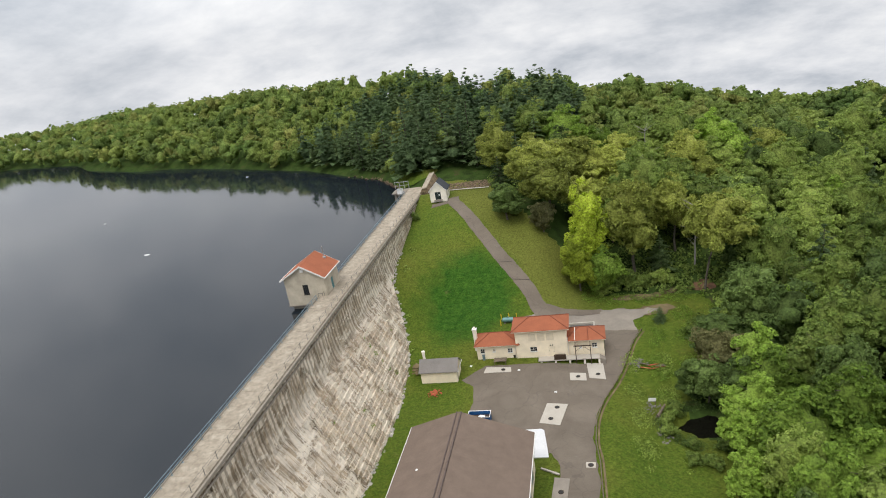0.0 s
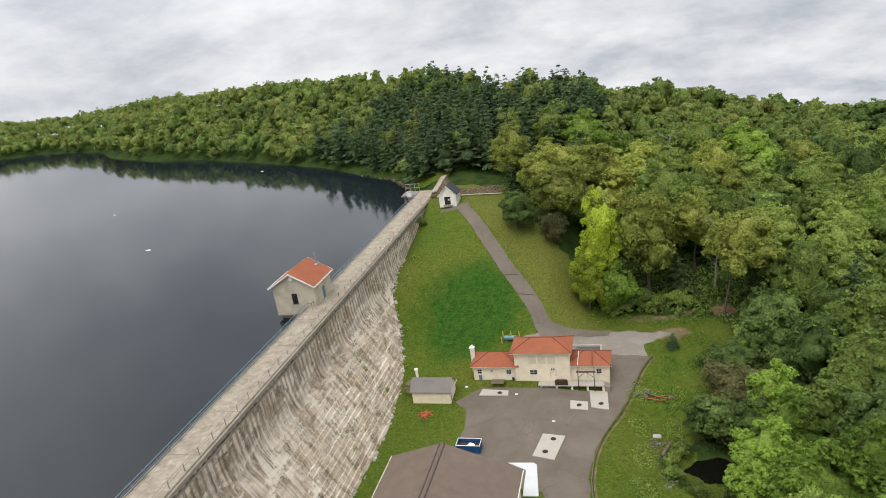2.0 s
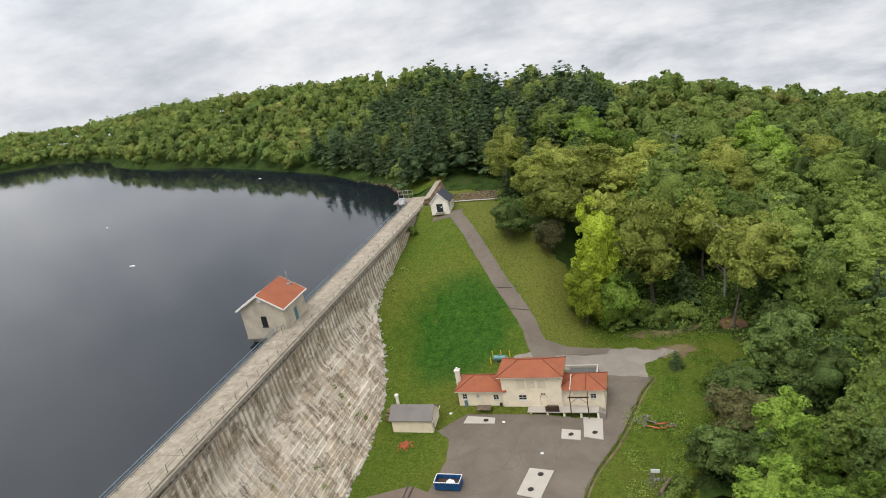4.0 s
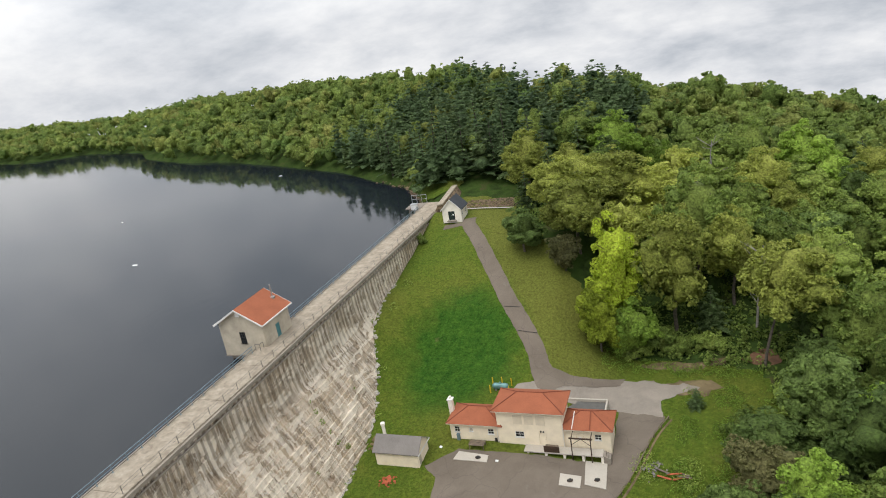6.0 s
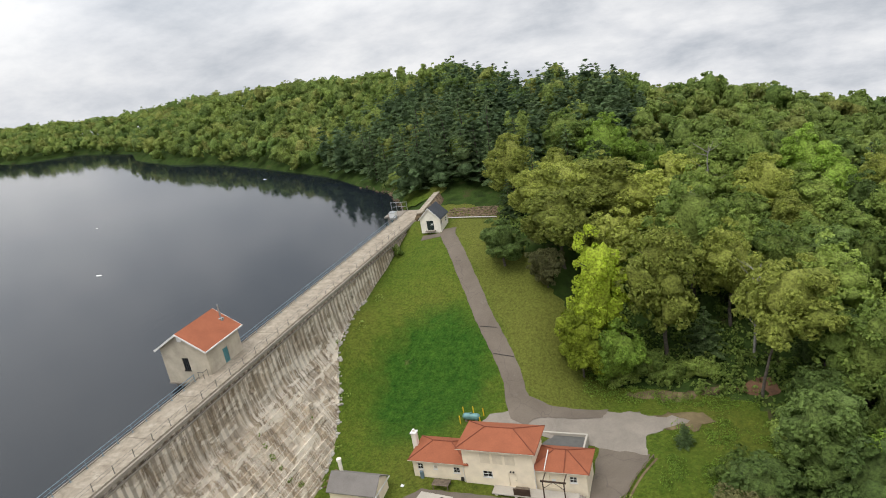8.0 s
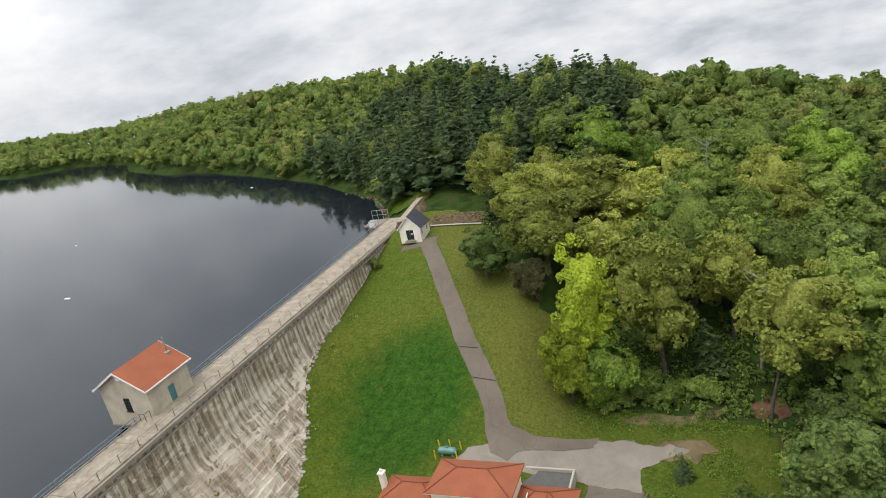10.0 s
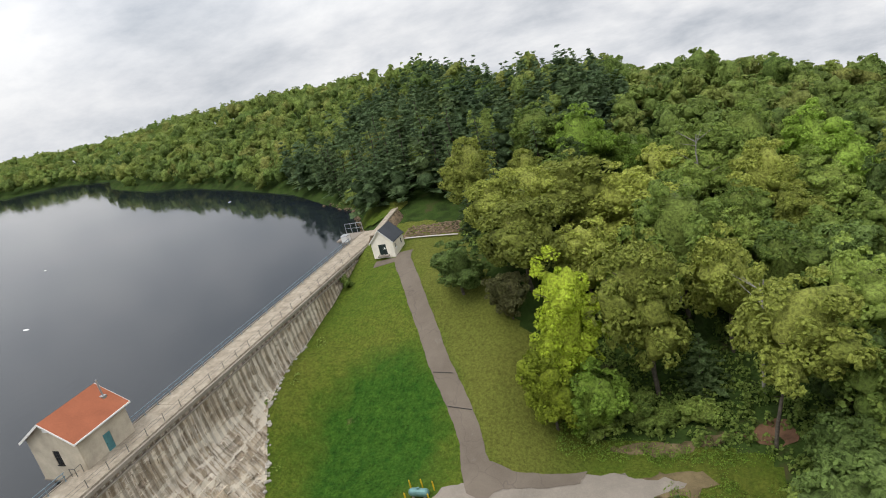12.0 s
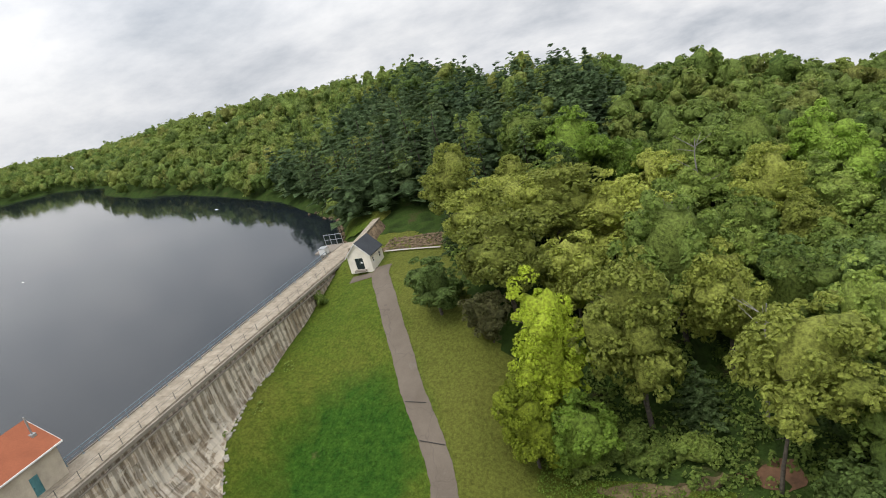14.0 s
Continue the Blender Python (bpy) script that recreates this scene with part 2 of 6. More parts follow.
def leaf_mat(name, lo, hi, warm, rough=0.75):
    """Foliage: two scales of tint, some of it per tree."""
    m = Mat(name, rough, 0, 0.25)
    r = m.rand()
    c = m.ramp(m.noise(0.55, 4, 0.6), [(0.28, lo), (0.72, hi)])
    c2 = m.ramp(m.island(), [(0.0, tuple(v * 0.72 for v in lo)), (0.6, hi), (1.0, warm)])
    c = m.mix(0.45, c, c2)
    c = m.mix(m.math("MULTIPLY", r, 0.45), c, warm)
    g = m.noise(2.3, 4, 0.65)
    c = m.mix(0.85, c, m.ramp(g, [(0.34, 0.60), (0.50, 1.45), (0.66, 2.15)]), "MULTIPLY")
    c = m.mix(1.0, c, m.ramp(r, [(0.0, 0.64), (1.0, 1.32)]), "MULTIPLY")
    m.color(c)
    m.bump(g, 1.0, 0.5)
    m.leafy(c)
    return m.m


def woods_mat(name, stops, big=0.045):
    """Far woods: tint changes from crown to crown."""
    m = Mat(name, 0.8, 0, 0.2)
    p = m.pos()
    v = m.n.new("ShaderNodeTexVoronoi")
    v.inputs["Scale"].default_value = 0.13
    m.l.new(p, v.inputs["Vector"])
    sepc = m.n.new("ShaderNodeSeparateColor")
    m.l.new(v.outputs["Color"], sepc.inputs[0])
    a = m.ramp(sepc.outputs[0], stops)
    b = m.ramp(m.noise(big, 4, 0.6, p), [(0.3, tuple(x * 0.75 for x in stops[0][1])), (0.7, stops[-1][1])])
    c = m.mix(0.4, a, b)
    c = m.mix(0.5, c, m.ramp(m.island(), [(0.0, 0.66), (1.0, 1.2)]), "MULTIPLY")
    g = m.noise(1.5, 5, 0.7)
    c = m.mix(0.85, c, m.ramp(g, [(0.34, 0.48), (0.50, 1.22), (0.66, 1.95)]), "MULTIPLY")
    m.color(c)
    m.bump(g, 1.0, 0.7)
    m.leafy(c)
    return m.m


def water_mat(name, c, scale, bump):
    m = Mat(name, 0.06, 0, 0.5)
    m.color(c)
    p = m.pos(1.0, 0.55, 1.0)
    calm = m.ramp(m.noise(0.016, 4, 0.6, m.pos(0.6, 1.4, 1.0), 0.6), [(0.35, 0.15), (0.65, 1.0)])
    h = m.math("MULTIPLY", m.noise(scale, 4, 0.6, p), calm)
    m.bump(h, bump, 0.12)
    m.b.inputs["IOR"].default_value = 1.3
    return m.m


M = {}
M["grass"], M["floor"], M["asphalt"] = grass_mat(), forest_floor_mat(), asphalt_mat()
M["dam"] = dam_stone_mat()
M["crest"] = rough_crest_mat()
M["coping"] = concrete_mat("coping_concrete", (0.30, 0.262, 0.212), 0.5)
M["slab"] = concrete_mat("pale_slab", (0.44, 0.40, 0.34), 0.8)
M["slab_grey"] = concrete_mat("grey_slab", (0.270, 0.235, 0.195), 0.62)
M["white_slab"] = concrete_mat("white_slab", (0.62, 0.62, 0.62), 0.85)
M["stucco"] = plain("cream_stucco", (0.80, 0.695, 0.53), 0.9, 0, 0.07, 0.8)
M["panel"] = plain("pale_panel", (0.66, 0.57, 0.43), 0.85, 0, 0.08, 0.9)
M["stucco_grey"] = plain("tan_stucco", (0.455, 0.40, 0.31), 0.9, 0, 0.14, 0.6)
M["hut_white"] = plain("white_stucco", (0.80, 0.745, 0.64), 0.9, 0, 0.08, 0.8)
M["trim"] = plain("white_trim", (0.72, 0.70, 0.66), 0.6, 0, 0.06, 1.5)
M["red_roof"] = roof_mat("red_roof", (0.295, 0.098, 0.050))
M["brown_roof"] = roof_mat("brown_roof", (0.155, 0.114, 0.088))
M["grey_roof"] = roof_mat("grey_roof", (0.195, 0.178, 0.162))
M["slate"] = roof_mat("slate_roof", (0.055, 0.06, 0.068))
M["ridge_red"] = plain("dark_red_ridge", (0.19, 0.055, 0.03), 0.85)
M["ridge_brown"] = plain("dark_brown_ridge", (0.10, 0.075, 0.065), 0.85)
M["glass"] = plain("dark_glass", (0.018, 0.02, 0.022), 0.12, 0, 0.1, 1.0, 0.6)
M["dark"] = plain("dark_metal", (0.035, 0.033, 0.03), 0.6, 0.3)
M["rail_blue"] = plain("blue_grey_rail", (0.17, 0.235, 0.27), 0.55, 0.3, 0.1)
M["rail_grey"] = plain("grey_post", (0.13, 0.125, 0.115), 0.6, 0.4, 0.1)
M["galv"] = plain("galvanised_steel", (0.42, 0.43, 0.43), 0.45, 0.7, 0.1)
M["rust"] = plain("rusty_steel", (0.085, 0.055, 0.038), 0.8, 0.4, 0.25)
M["teal"] = plain("teal_door", (0.07, 0.19, 0.20), 0.6)
M["green_door"] = plain("dark_green_door", (0.018, 0.03, 0.028), 0.5)
M["blue"] = plain("blue_paint", (0.02, 0.10, 0.27), 0.5, 0.2, 0.2)
M["yellow"] = plain("yellow_paint", (0.62, 0.42, 0.02), 0.55)
M["tank"] = plain("teal_tank", (0.14, 0.27, 0.26), 0.4, 0.3)
M["wood"] = plain("weathered_wood", (0.16, 0.125, 0.09), 0.9, 0, 0.25, 2.0)
M["rock"] = plain("grey_rock", (0.42, 0.39, 0.34), 0.95, 0, 0.3, 1.2)
M["rock_dark"] = plain("dark_rock", (0.19, 0.175, 0.15), 0.95, 0, 0.3, 1.2)
M["rubble"] = plain("brown_rubble", (0.20, 0.145, 0.09), 0.95, 0, 0.45, 1.4)
M["soil"] = plain("bare_soil", (0.165, 0.125, 0.065), 1.0, 0, 0.3, 0.5)
M["earth"] = plain("red_earth", (0.175, 0.095, 0.055), 1.0, 0, 0.3, 0.8)
M["brick"] = plain("red_brick", (0.38, 0.10, 0.045), 0.9, 0, 0.2, 3.0)
M["bark"] = plain("bark", (0.12, 0.10, 0.08), 0.95, 0, 0.3, 2.5)
M["bark_pale"] = plain("pale_bark", (0.30, 0.28, 0.25), 0.95, 0, 0.25, 2.5)
M["ivory"] = plain("ivory_enamel", (0.70, 0.70, 0.68), 0.5, 0, 0.06)
M["lake"] = water_mat("lake_water", (0.012, 0.016, 0.020), 0.55, 0.22)
M["pond"] = water_mat("dark_pond_water", (0.006, 0.006, 0.004), 0.8, 0.1)
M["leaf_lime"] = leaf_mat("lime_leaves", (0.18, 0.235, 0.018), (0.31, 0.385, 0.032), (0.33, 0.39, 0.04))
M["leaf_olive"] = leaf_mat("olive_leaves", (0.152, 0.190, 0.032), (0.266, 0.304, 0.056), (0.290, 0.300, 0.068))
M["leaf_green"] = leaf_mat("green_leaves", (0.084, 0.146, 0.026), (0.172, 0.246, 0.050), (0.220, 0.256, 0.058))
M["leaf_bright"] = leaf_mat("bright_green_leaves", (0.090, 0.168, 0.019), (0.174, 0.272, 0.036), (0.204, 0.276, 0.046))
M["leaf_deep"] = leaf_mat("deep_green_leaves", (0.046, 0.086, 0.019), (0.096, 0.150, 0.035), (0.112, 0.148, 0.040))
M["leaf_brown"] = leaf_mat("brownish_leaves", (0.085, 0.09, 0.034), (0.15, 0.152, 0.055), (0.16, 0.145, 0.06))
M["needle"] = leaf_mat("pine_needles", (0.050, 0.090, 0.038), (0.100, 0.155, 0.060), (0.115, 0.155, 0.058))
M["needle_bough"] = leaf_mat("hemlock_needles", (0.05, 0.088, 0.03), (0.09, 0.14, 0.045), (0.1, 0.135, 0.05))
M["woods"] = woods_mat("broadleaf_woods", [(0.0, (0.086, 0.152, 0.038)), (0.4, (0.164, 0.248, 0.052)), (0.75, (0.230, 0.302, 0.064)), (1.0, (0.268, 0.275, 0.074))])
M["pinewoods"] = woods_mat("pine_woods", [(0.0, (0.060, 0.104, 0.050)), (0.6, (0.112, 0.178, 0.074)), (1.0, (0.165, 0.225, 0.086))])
# ---------------------------------------------------------------- the lie of the land
SHORE_X = [-700, -450, -375, -325, -258, -228, -180, -148, -110, -90, -60, -38, -22, -9, -2, 4]
SHORE_Y = [380, 330, 308, 318, 296, 268, 243, 234, 215, 204, 187, 169, 157, 138, 127, 122]


def step(v, a, b):
    t = np.clip((v - a) / (b - a), 0, 1)
    return t * t * (3 - 2 * t)


def height(x, y):
    """The ground's height at x, y (arrays or numbers)."""
    x, y = np.asarray(x, float), np.asarray(y, float)
    lawn = np.interp(y, [44, 57, 66, 72, 77, 82, 88, 94, 99, 104, 112, 122, 135, 160, 195], [0, 1.5, 3.2, 4.4, 5.7, 8.0, 11.0, 13.2, 15.2, 17.3, 19.3, 20.3, 21.5, 26.5, 32])
    east = np.interp(y, [50, 62, 80, 95, 115, 140, 170, 195], [-0.5, 0.8, 1.2, 3, 9, 16, 24, 29])
    z = lawn + (east - lawn) * step(x, 33, 50)
    z = z - np.maximum(z - 4, 0) * step(x, 42, 130) * 0.62
    # the bank against the foot of the dam
    bank = np.interp(y, [55, 60, 67, 73.5, 77.5, 83, 92, 98, 104, 112, 120], [0, 0.7, 2.3, 4.4, 5.5, 4.3, 1.3, 0, -1.6, -1.6, 0])
    z = z + bank * step(-x, -13, -2)
    z = z - 2.1 * step(x, 47, 57) * step(-y, -64, -48) * step(-x, -92, -72)
    z = z - 1.5 * np.exp(-(((x - 63.6) / 4.6) ** 2 + ((y - 40.2) / 3.2) ** 2) * (1 + 0.45 * np.sin(x * 1.15) * np.cos(y * 1.3 + 0.4 * x)))
    z = z - 0.30 * np.maximum(y - 200, 0) - 0.22 * np.maximum(x - 170, 0)
    # the far shore of the lake, and its bed
    d = y - np.interp(x, SHORE_X, SHORE_Y)
    west = np.where(d < 0, np.maximum(18 + d * 0.7, 9), 18 + 0.9 * step(d, 0, 3) + np.interp(x, [-340, -250, -160, -60], [0.11, 0.20, 0.26, 0.26]) * np.minimum(d, 64)) - 0.30 * np.maximum(d - 82, 0)
    k = step(x, -14, 10)
    far = west * (1 - k) + z * k
    near = np.where(x < 0, 9.0, z)
    return np.where(y > 122, far, near)


def wooded(x, y):
    """Whether x, y lies in the woods."""
    x, y = np.asarray(x, float), np.asarray(y, float)
    edge = np.interp(y, [-300, 30, 45, 52, 58, 66, 72, 82, 84.5, 94, 100, 117, 124, 130], [62, 66, 60, 65, 66, 69, 73, 70, 48, 42, 34, 24, 20, 12])
    shore = np.interp(x, SHORE_X, SHORE_Y)
    return np.where(x > edge, True, (y > 131) & (y > shore - 4))

# ---------------------------------------------------------------- mesh helpers


def mesh_of(name, verts, faces, mats=(), idx=None, smooth=False):
    me = bpy.data.meshes.new(name)
    me.from_pydata([tuple(v) for v in verts], [], [tuple(f) for f in faces])
    for m in mats:
        me.materials.append(m)
    if idx is not None:
        me.polygons.foreach_set("material_index", np.asarray(idx, np.int32))
    if smooth:
        me.polygons.foreach_set("use_smooth", np.ones(len(me.polygons), bool))
    me.update()
    return me


def fast_mesh(name, verts, quads, mat):
    """A mesh of quads from numpy arrays."""
    me = bpy.data.meshes.new(name)
    n = len(quads)
    me.vertices.add(len(verts))
    me.vertices.foreach_set("co", np.asarray(verts, np.float32).ravel())
    me.loops.add(4 * n)
    me.loops.foreach_set("vertex_index", np.asarray(quads, np.int32).ravel())
    me.polygons.add(n)
    me.polygons.foreach_set("loop_start", np.arange(0, 4 * n, 4, dtype=np.int32))
    me.update(calc_edges=True)
    me.materials.append(mat)
    return me


def bm_box(bm, x0, x1, y0, y1, z0, z1):
    vs = [bm.verts.new(p) for p in ((x0, y0, z0), (x1, y0, z0), (x1, y1, z0), (x0, y1, z0), (x0, y0, z1), (x1, y0, z1), (x1, y1, z1), (x0, y1, z1))]
    for f in ((3, 2, 1, 0), (4, 5, 6, 7), (0, 1, 5, 4), (1, 2, 6, 5), (2, 3, 7, 6), (3, 0, 4, 7)):
        bm.faces.new([vs[i] for i in f])
    return vs


def bm_pipe(bm, a, b, r0, r1=None, n=8):
    """A round bar from a to b."""
    a, b = Vector(a), Vector(b)
    r1 = r0 if r1 is None else r1
    q = (b - a).to_track_quat("Z", "Y").to_matrix()
    ra, rb = [], []
    for i in range(n):
        c = Vector((math.cos(2 * math.pi * i / n), math.sin(2 * math.pi * i / n), 0))
        ra.append(bm.verts.new(a + q @ (c * r0)))
        rb.append(bm.verts.new(b + q @ (c * r1)))
    for i in range(n):
        bm.faces.new((ra[i], ra[(i + 1) % n], rb[(i + 1) % n], rb[i]))
    bm.faces.new(ra[::-1])
    bm.faces.new(rb)


def bm_poly(bm, pts):
    return bm.faces.new([bm.verts.new(p) for p in pts])


def part(name, bm, material, parent=None, label="", bevel=0.0):
    """Links a bmesh as one mesh object under a thing or a part."""
    if bevel:
        bmesh.ops.bevel(bm, geom=list(bm.edges), offset=bevel, segments=1, affect="EDGES")
    bmesh.ops.recalc_face_normals(bm, faces=list(bm.faces))
    me = bpy.data.meshes.new(name)
    bm.to_mesh(me)
    bm.free()
    me.materials.append(material)
    ob = new(name, me)
    if parent is not None:
        ob.parent = parent
    if label:
        tagged(ob, label)
    return ob


def box_part(name, dims, material, parent=None, label="", bevel=0.03):
    bm = bmesh.new()
    bm_box(bm, *dims)
    return part(name, bm, material, parent, label, bevel)


def pipe_part(name, a, b, r, material, parent=None, label="", r1=None, n=8):
    bm = bmesh.new()
    bm_pipe(bm, a, b, r, r1, n)
    return part(name, bm, material, parent, label)


def thing(name, at, label, category, group="", rz=0.0):
    ob = new(name)
    ob.matrix_world = pose(*at, 0, 0, rz)
    return tagged(ob, label, category, group)


def wall_part(name, p0, p1, z0, z1, thick, openings, material, parent, label="", gable=0.0):
    """A wall from p0 to p1 (x, y), with real openings (u0, u1, w0, w1), and a gable of that height. Its outside is to the right of p0-p1."""
    p0, p1 = Vector((*p0, 0)), Vector((*p1, 0))
    long = (p1 - p0).length
    u = (p1 - p0) / long
    nrm = Vector((u.y, -u.x, 0))
    us = sorted({0.004, long - 0.004, long / 2, *[o[0] for o in openings], *[o[1] for o in openings]})
    ws = sorted({z0, z1, *[o[2] for o in openings], *[o[3] for o in openings]})
    bm = bmesh.new()

    def at(a, w, d):
        return p0 + u * a + Vector((0, 0, w)) - nrm * d

    def cell(a0, a1, w0, w1):
        vs = [bm.verts.new(at(a, w, d)) for d in (0, thick) for a, w in ((a0, w0), (a1, w0), (a1, w1), (a0, w1))]
        for f in ((0, 1, 2, 3), (7, 6, 5, 4), (0, 4, 5, 1), (1, 5, 6, 2), (2, 6, 7, 3), (3, 7, 4, 0)):
            bm.faces.new([vs[i] for i in f])

    for a0, a1 in zip(us, us[1:]):
        for w0, w1 in zip(ws, ws[1:]):
            if not any(o[0] <= (a0 + a1) / 2 <= o[1] and o[2] <= (w0 + w1) / 2 <= o[3] for o in openings):
                cell(a0, a1, w0, w1)
    if gable:
        vs = [bm.verts.new(at(a, w, d)) for d in (0, thick) for a, w in ((0, z1), (long, z1), (long / 2, z1 + gable))]
        for f in ((0, 1, 2), (5, 4, 3), (0, 3, 4, 1), (1, 4, 5, 2), (2, 5, 3, 0)):
            bm.faces.new([vs[i] for i in f])
    bmesh.ops.remove_doubles(bm, verts=list(bm.verts), dist=0.001)
    return part(name, bm, material, parent, label)


def window_part(p0, p1, a0, a1, w0, w1, parent, thick=0.25, bars=(1, 1), frame_mat=None, pane_mat=None, sill=True):
    """A sash window set in an opening of a wall from p0 to p1."""
    frame_mat, pane_mat = frame_mat or M["trim"], pane_mat or M["glass"]
    p0, p1 = Vector((*p0, 0)), Vector((*p1, 0))
    u = (p1 - p0).normalized()
    nrm = Vector((u.y, -u.x, 0))
    rot = Matrix(((u.x, -nrm.x, 0), (u.y, -nrm.y, 0), (0, 0, 1))).to_4x4()

    def box(bm, b0, b1, d0, d1, c0, c1):
        vs = bm_box(bm, b0, b1, d0, d1, c0, c1)
        for v in vs:
            v.co = (rot @ v.co) + p0

    win = new("window")
    win.parent = parent
    bm = bmesh.new()
    f = 0.07
    box(bm, a0, a0 + f, 0.06, 0.16, w0, w1)
    box(bm, a1 - f, a1, 0.06, 0.16, w0, w1)
    box(bm, a0 + f, a1 - f, 0.06, 0.16, w0, w0 + f)
    box(bm, a0 + f, a1 - f, 0.06, 0.16, w1 - f, w1)
    for i in range(1, bars[0] + 1):
        x = a0 + (a1 - a0) * i / (bars[0] + 1)
        box(bm, x - 0.02, x + 0.02, 0.07, 0.14, w0 + f, w1 - f)
    for i in range(1, bars[1] + 1):
        z = w0 + (w1 - w0) * i / (bars[1] + 1)
        box(bm, a0 + f, a1 - f, 0.075, 0.135, z - 0.025, z + 0.025)
    part("frame", bm, frame_mat, win)
    bm = bmesh.new()
    box(bm, a0 + f * 0.5, a1 - f * 0.5, 0.10, 0.115, w0 + f * 0.5, w1 - f * 0.5)
    part("pane", bm, pane_mat, win)
    if sill:
        bm = bmesh.new()
        box(bm, a0 - 0.08, a1 + 0.08, -0.08, 0.06, w0 - 0.1, w0)
        part("sill", bm, frame_mat, win)
    return win


def hip_roof(name, x0, x1, y0, y1, z, rise, run, material, parent, over=0.5, thick=0.18, label=""):
    """A hipped roof with a ridge along x; run: how far the ridge stops short of each end (0: a gable)."""
    x0, x1, y0, y1 = x0 - over, x1 + over, y0 - over, y1 + over
    ym = (y0 + y1) / 2
    bm = bmesh.new()
    lo = [bm.verts.new(p) for p in ((x0, y0, z), (x1, y0, z), (x1, y1, z), (x0, y1, z))]
    hi = [bm.verts.new(p) for p in ((x0, y0, z + thick), (x1, y0, z + thick), (x1, y1, z + thick), (x0, y1, z + thick))]
    r0, r1 = bm.verts.new((x0 + run, ym, z + thick + rise)), bm.verts.new((x1 - run, ym, z + thick + rise))
    bm.faces.new(lo[::-1])
    for i in range(4):
        bm.faces.new((lo[i], lo[(i + 1) % 4], hi[(i + 1) % 4], hi[i]))
    bm.faces.new((hi[0], hi[1], r1, r0))
    bm.faces.new((hi[2], hi[3], r0, r1))
    bm.faces.new((hi[1], hi[2], r1))
    bm.faces.new((hi[3], hi[0], r0))
    ob = part(name, bm, material, parent, label)
    return ob, [(x0, y0, z + thick), (x1, y0, z + thick), (x1, y1, z + thick), (x0, y1, z + thick)], [(x0 + run, ym, z + thick + rise), (x1 - run, ym, z + thick + rise)]


def gable_roof(name, x0, x1, y0, y1, z, rise, material, parent, over=0.45, thick=0.2, axis="y"):
    """Two pitched slabs as one roof, ridge along the axis. z: the wall's top."""
    bm = bmesh.new()
    if axis == "y":
        xm, half = (x0 + x1) / 2, (x1 - x0) / 2
        e = over * rise / half
        prof = [(x0 - over, z - e), (xm, z + rise), (x1 + over, z - e), (x1 + over, z - e + thick), (xm, z + rise + thick), (x0 - over, z - e + thick)]
        a = [bm.verts.new((p, y0 - over, q)) for p, q in prof]
        b = [bm.verts.new((p, y1 + over, q)) for p, q in prof]
    else:
        ym, half = (y0 + y1) / 2, (y1 - y0) / 2
        e = over * rise / half
        prof = [(y0 - over, z - e), (ym, z + rise), (y1 + over, z - e), (y1 + over, z - e + thick), (ym, z + rise + thick), (y0 - over, z - e + thick)]
        a = [bm.verts.new((x0 - over, p, q)) for p, q in prof]
        b = [bm.verts.new((x1 + over, p, q)) for p, q in prof]
    for k in range(6):
        bm.faces.new((a[k], a[(k + 1) % 6], b[(k + 1) % 6], b[k]))
    bm.faces.new((a[0], a[1], a[4], a[5]))
    bm.faces.new((a[1], a[2], a[3], a[4]))
    bm.faces.new((b[0], b[1], b[4], b[5]))
    bm.faces.new((b[1], b[2], b[3], b[4]))
    return part(name, bm, material, parent)


def drape(name, poly, material, lift, label="", category="", kind="structure", thick=0.0, ragged=0.0):
    """A surface of that outline (x, y) laid over the ground."""
    bm = bmesh.new()
    f = bm_poly(bm, [(x, y, 0) for x, y in poly])
    xs, ys = [p[0] for p in poly], [p[1] for p in poly]
    for axis, lo, hi in ((0, min(xs), max(xs)), (1, min(ys), max(ys))):
        for v in range(math.ceil(lo), math.floor(hi) + 1):
            co = (v, 0, 0) if axis == 0 else (0, v, 0)
            no = (1, 0, 0) if axis == 0 else (0, 1, 0)
            bmesh.ops.bisect_plane(bm, geom=list(bm.verts) + list(bm.edges) + list(bm.faces), plane_co=co, plane_no=no)
    if ragged:
        for v in bm.verts:
            if v.is_boundary:
                k = noise.noise_vector(v.co * 0.45) + noise.noise_vector(v.co * 1.3) * 0.6
                v.co.x, v.co.y = v.co.x + k.x * ragged, v.co.y + k.y * ragged
    for v in bm.verts:
        v.co.z = float(height(v.co.x, v.co.y)) + lift
    bmesh.ops.triangulate(bm, faces=[g for g in bm.faces if len(g.verts) > 4])
    if thick:
        r = bmesh.ops.extrude_face_region(bm, geom=list(bm.faces))
        for v in r["geom"]:
            if isinstance(v, bmesh.types.BMVert):
                v.co.z -= thick
    ob = part(name, bm, material)
    if ob.data.polygons[0].normal.z < 0 and not thick:
        ob.data.flip_normals()
    return tagged(ob, label, category, "", kind)


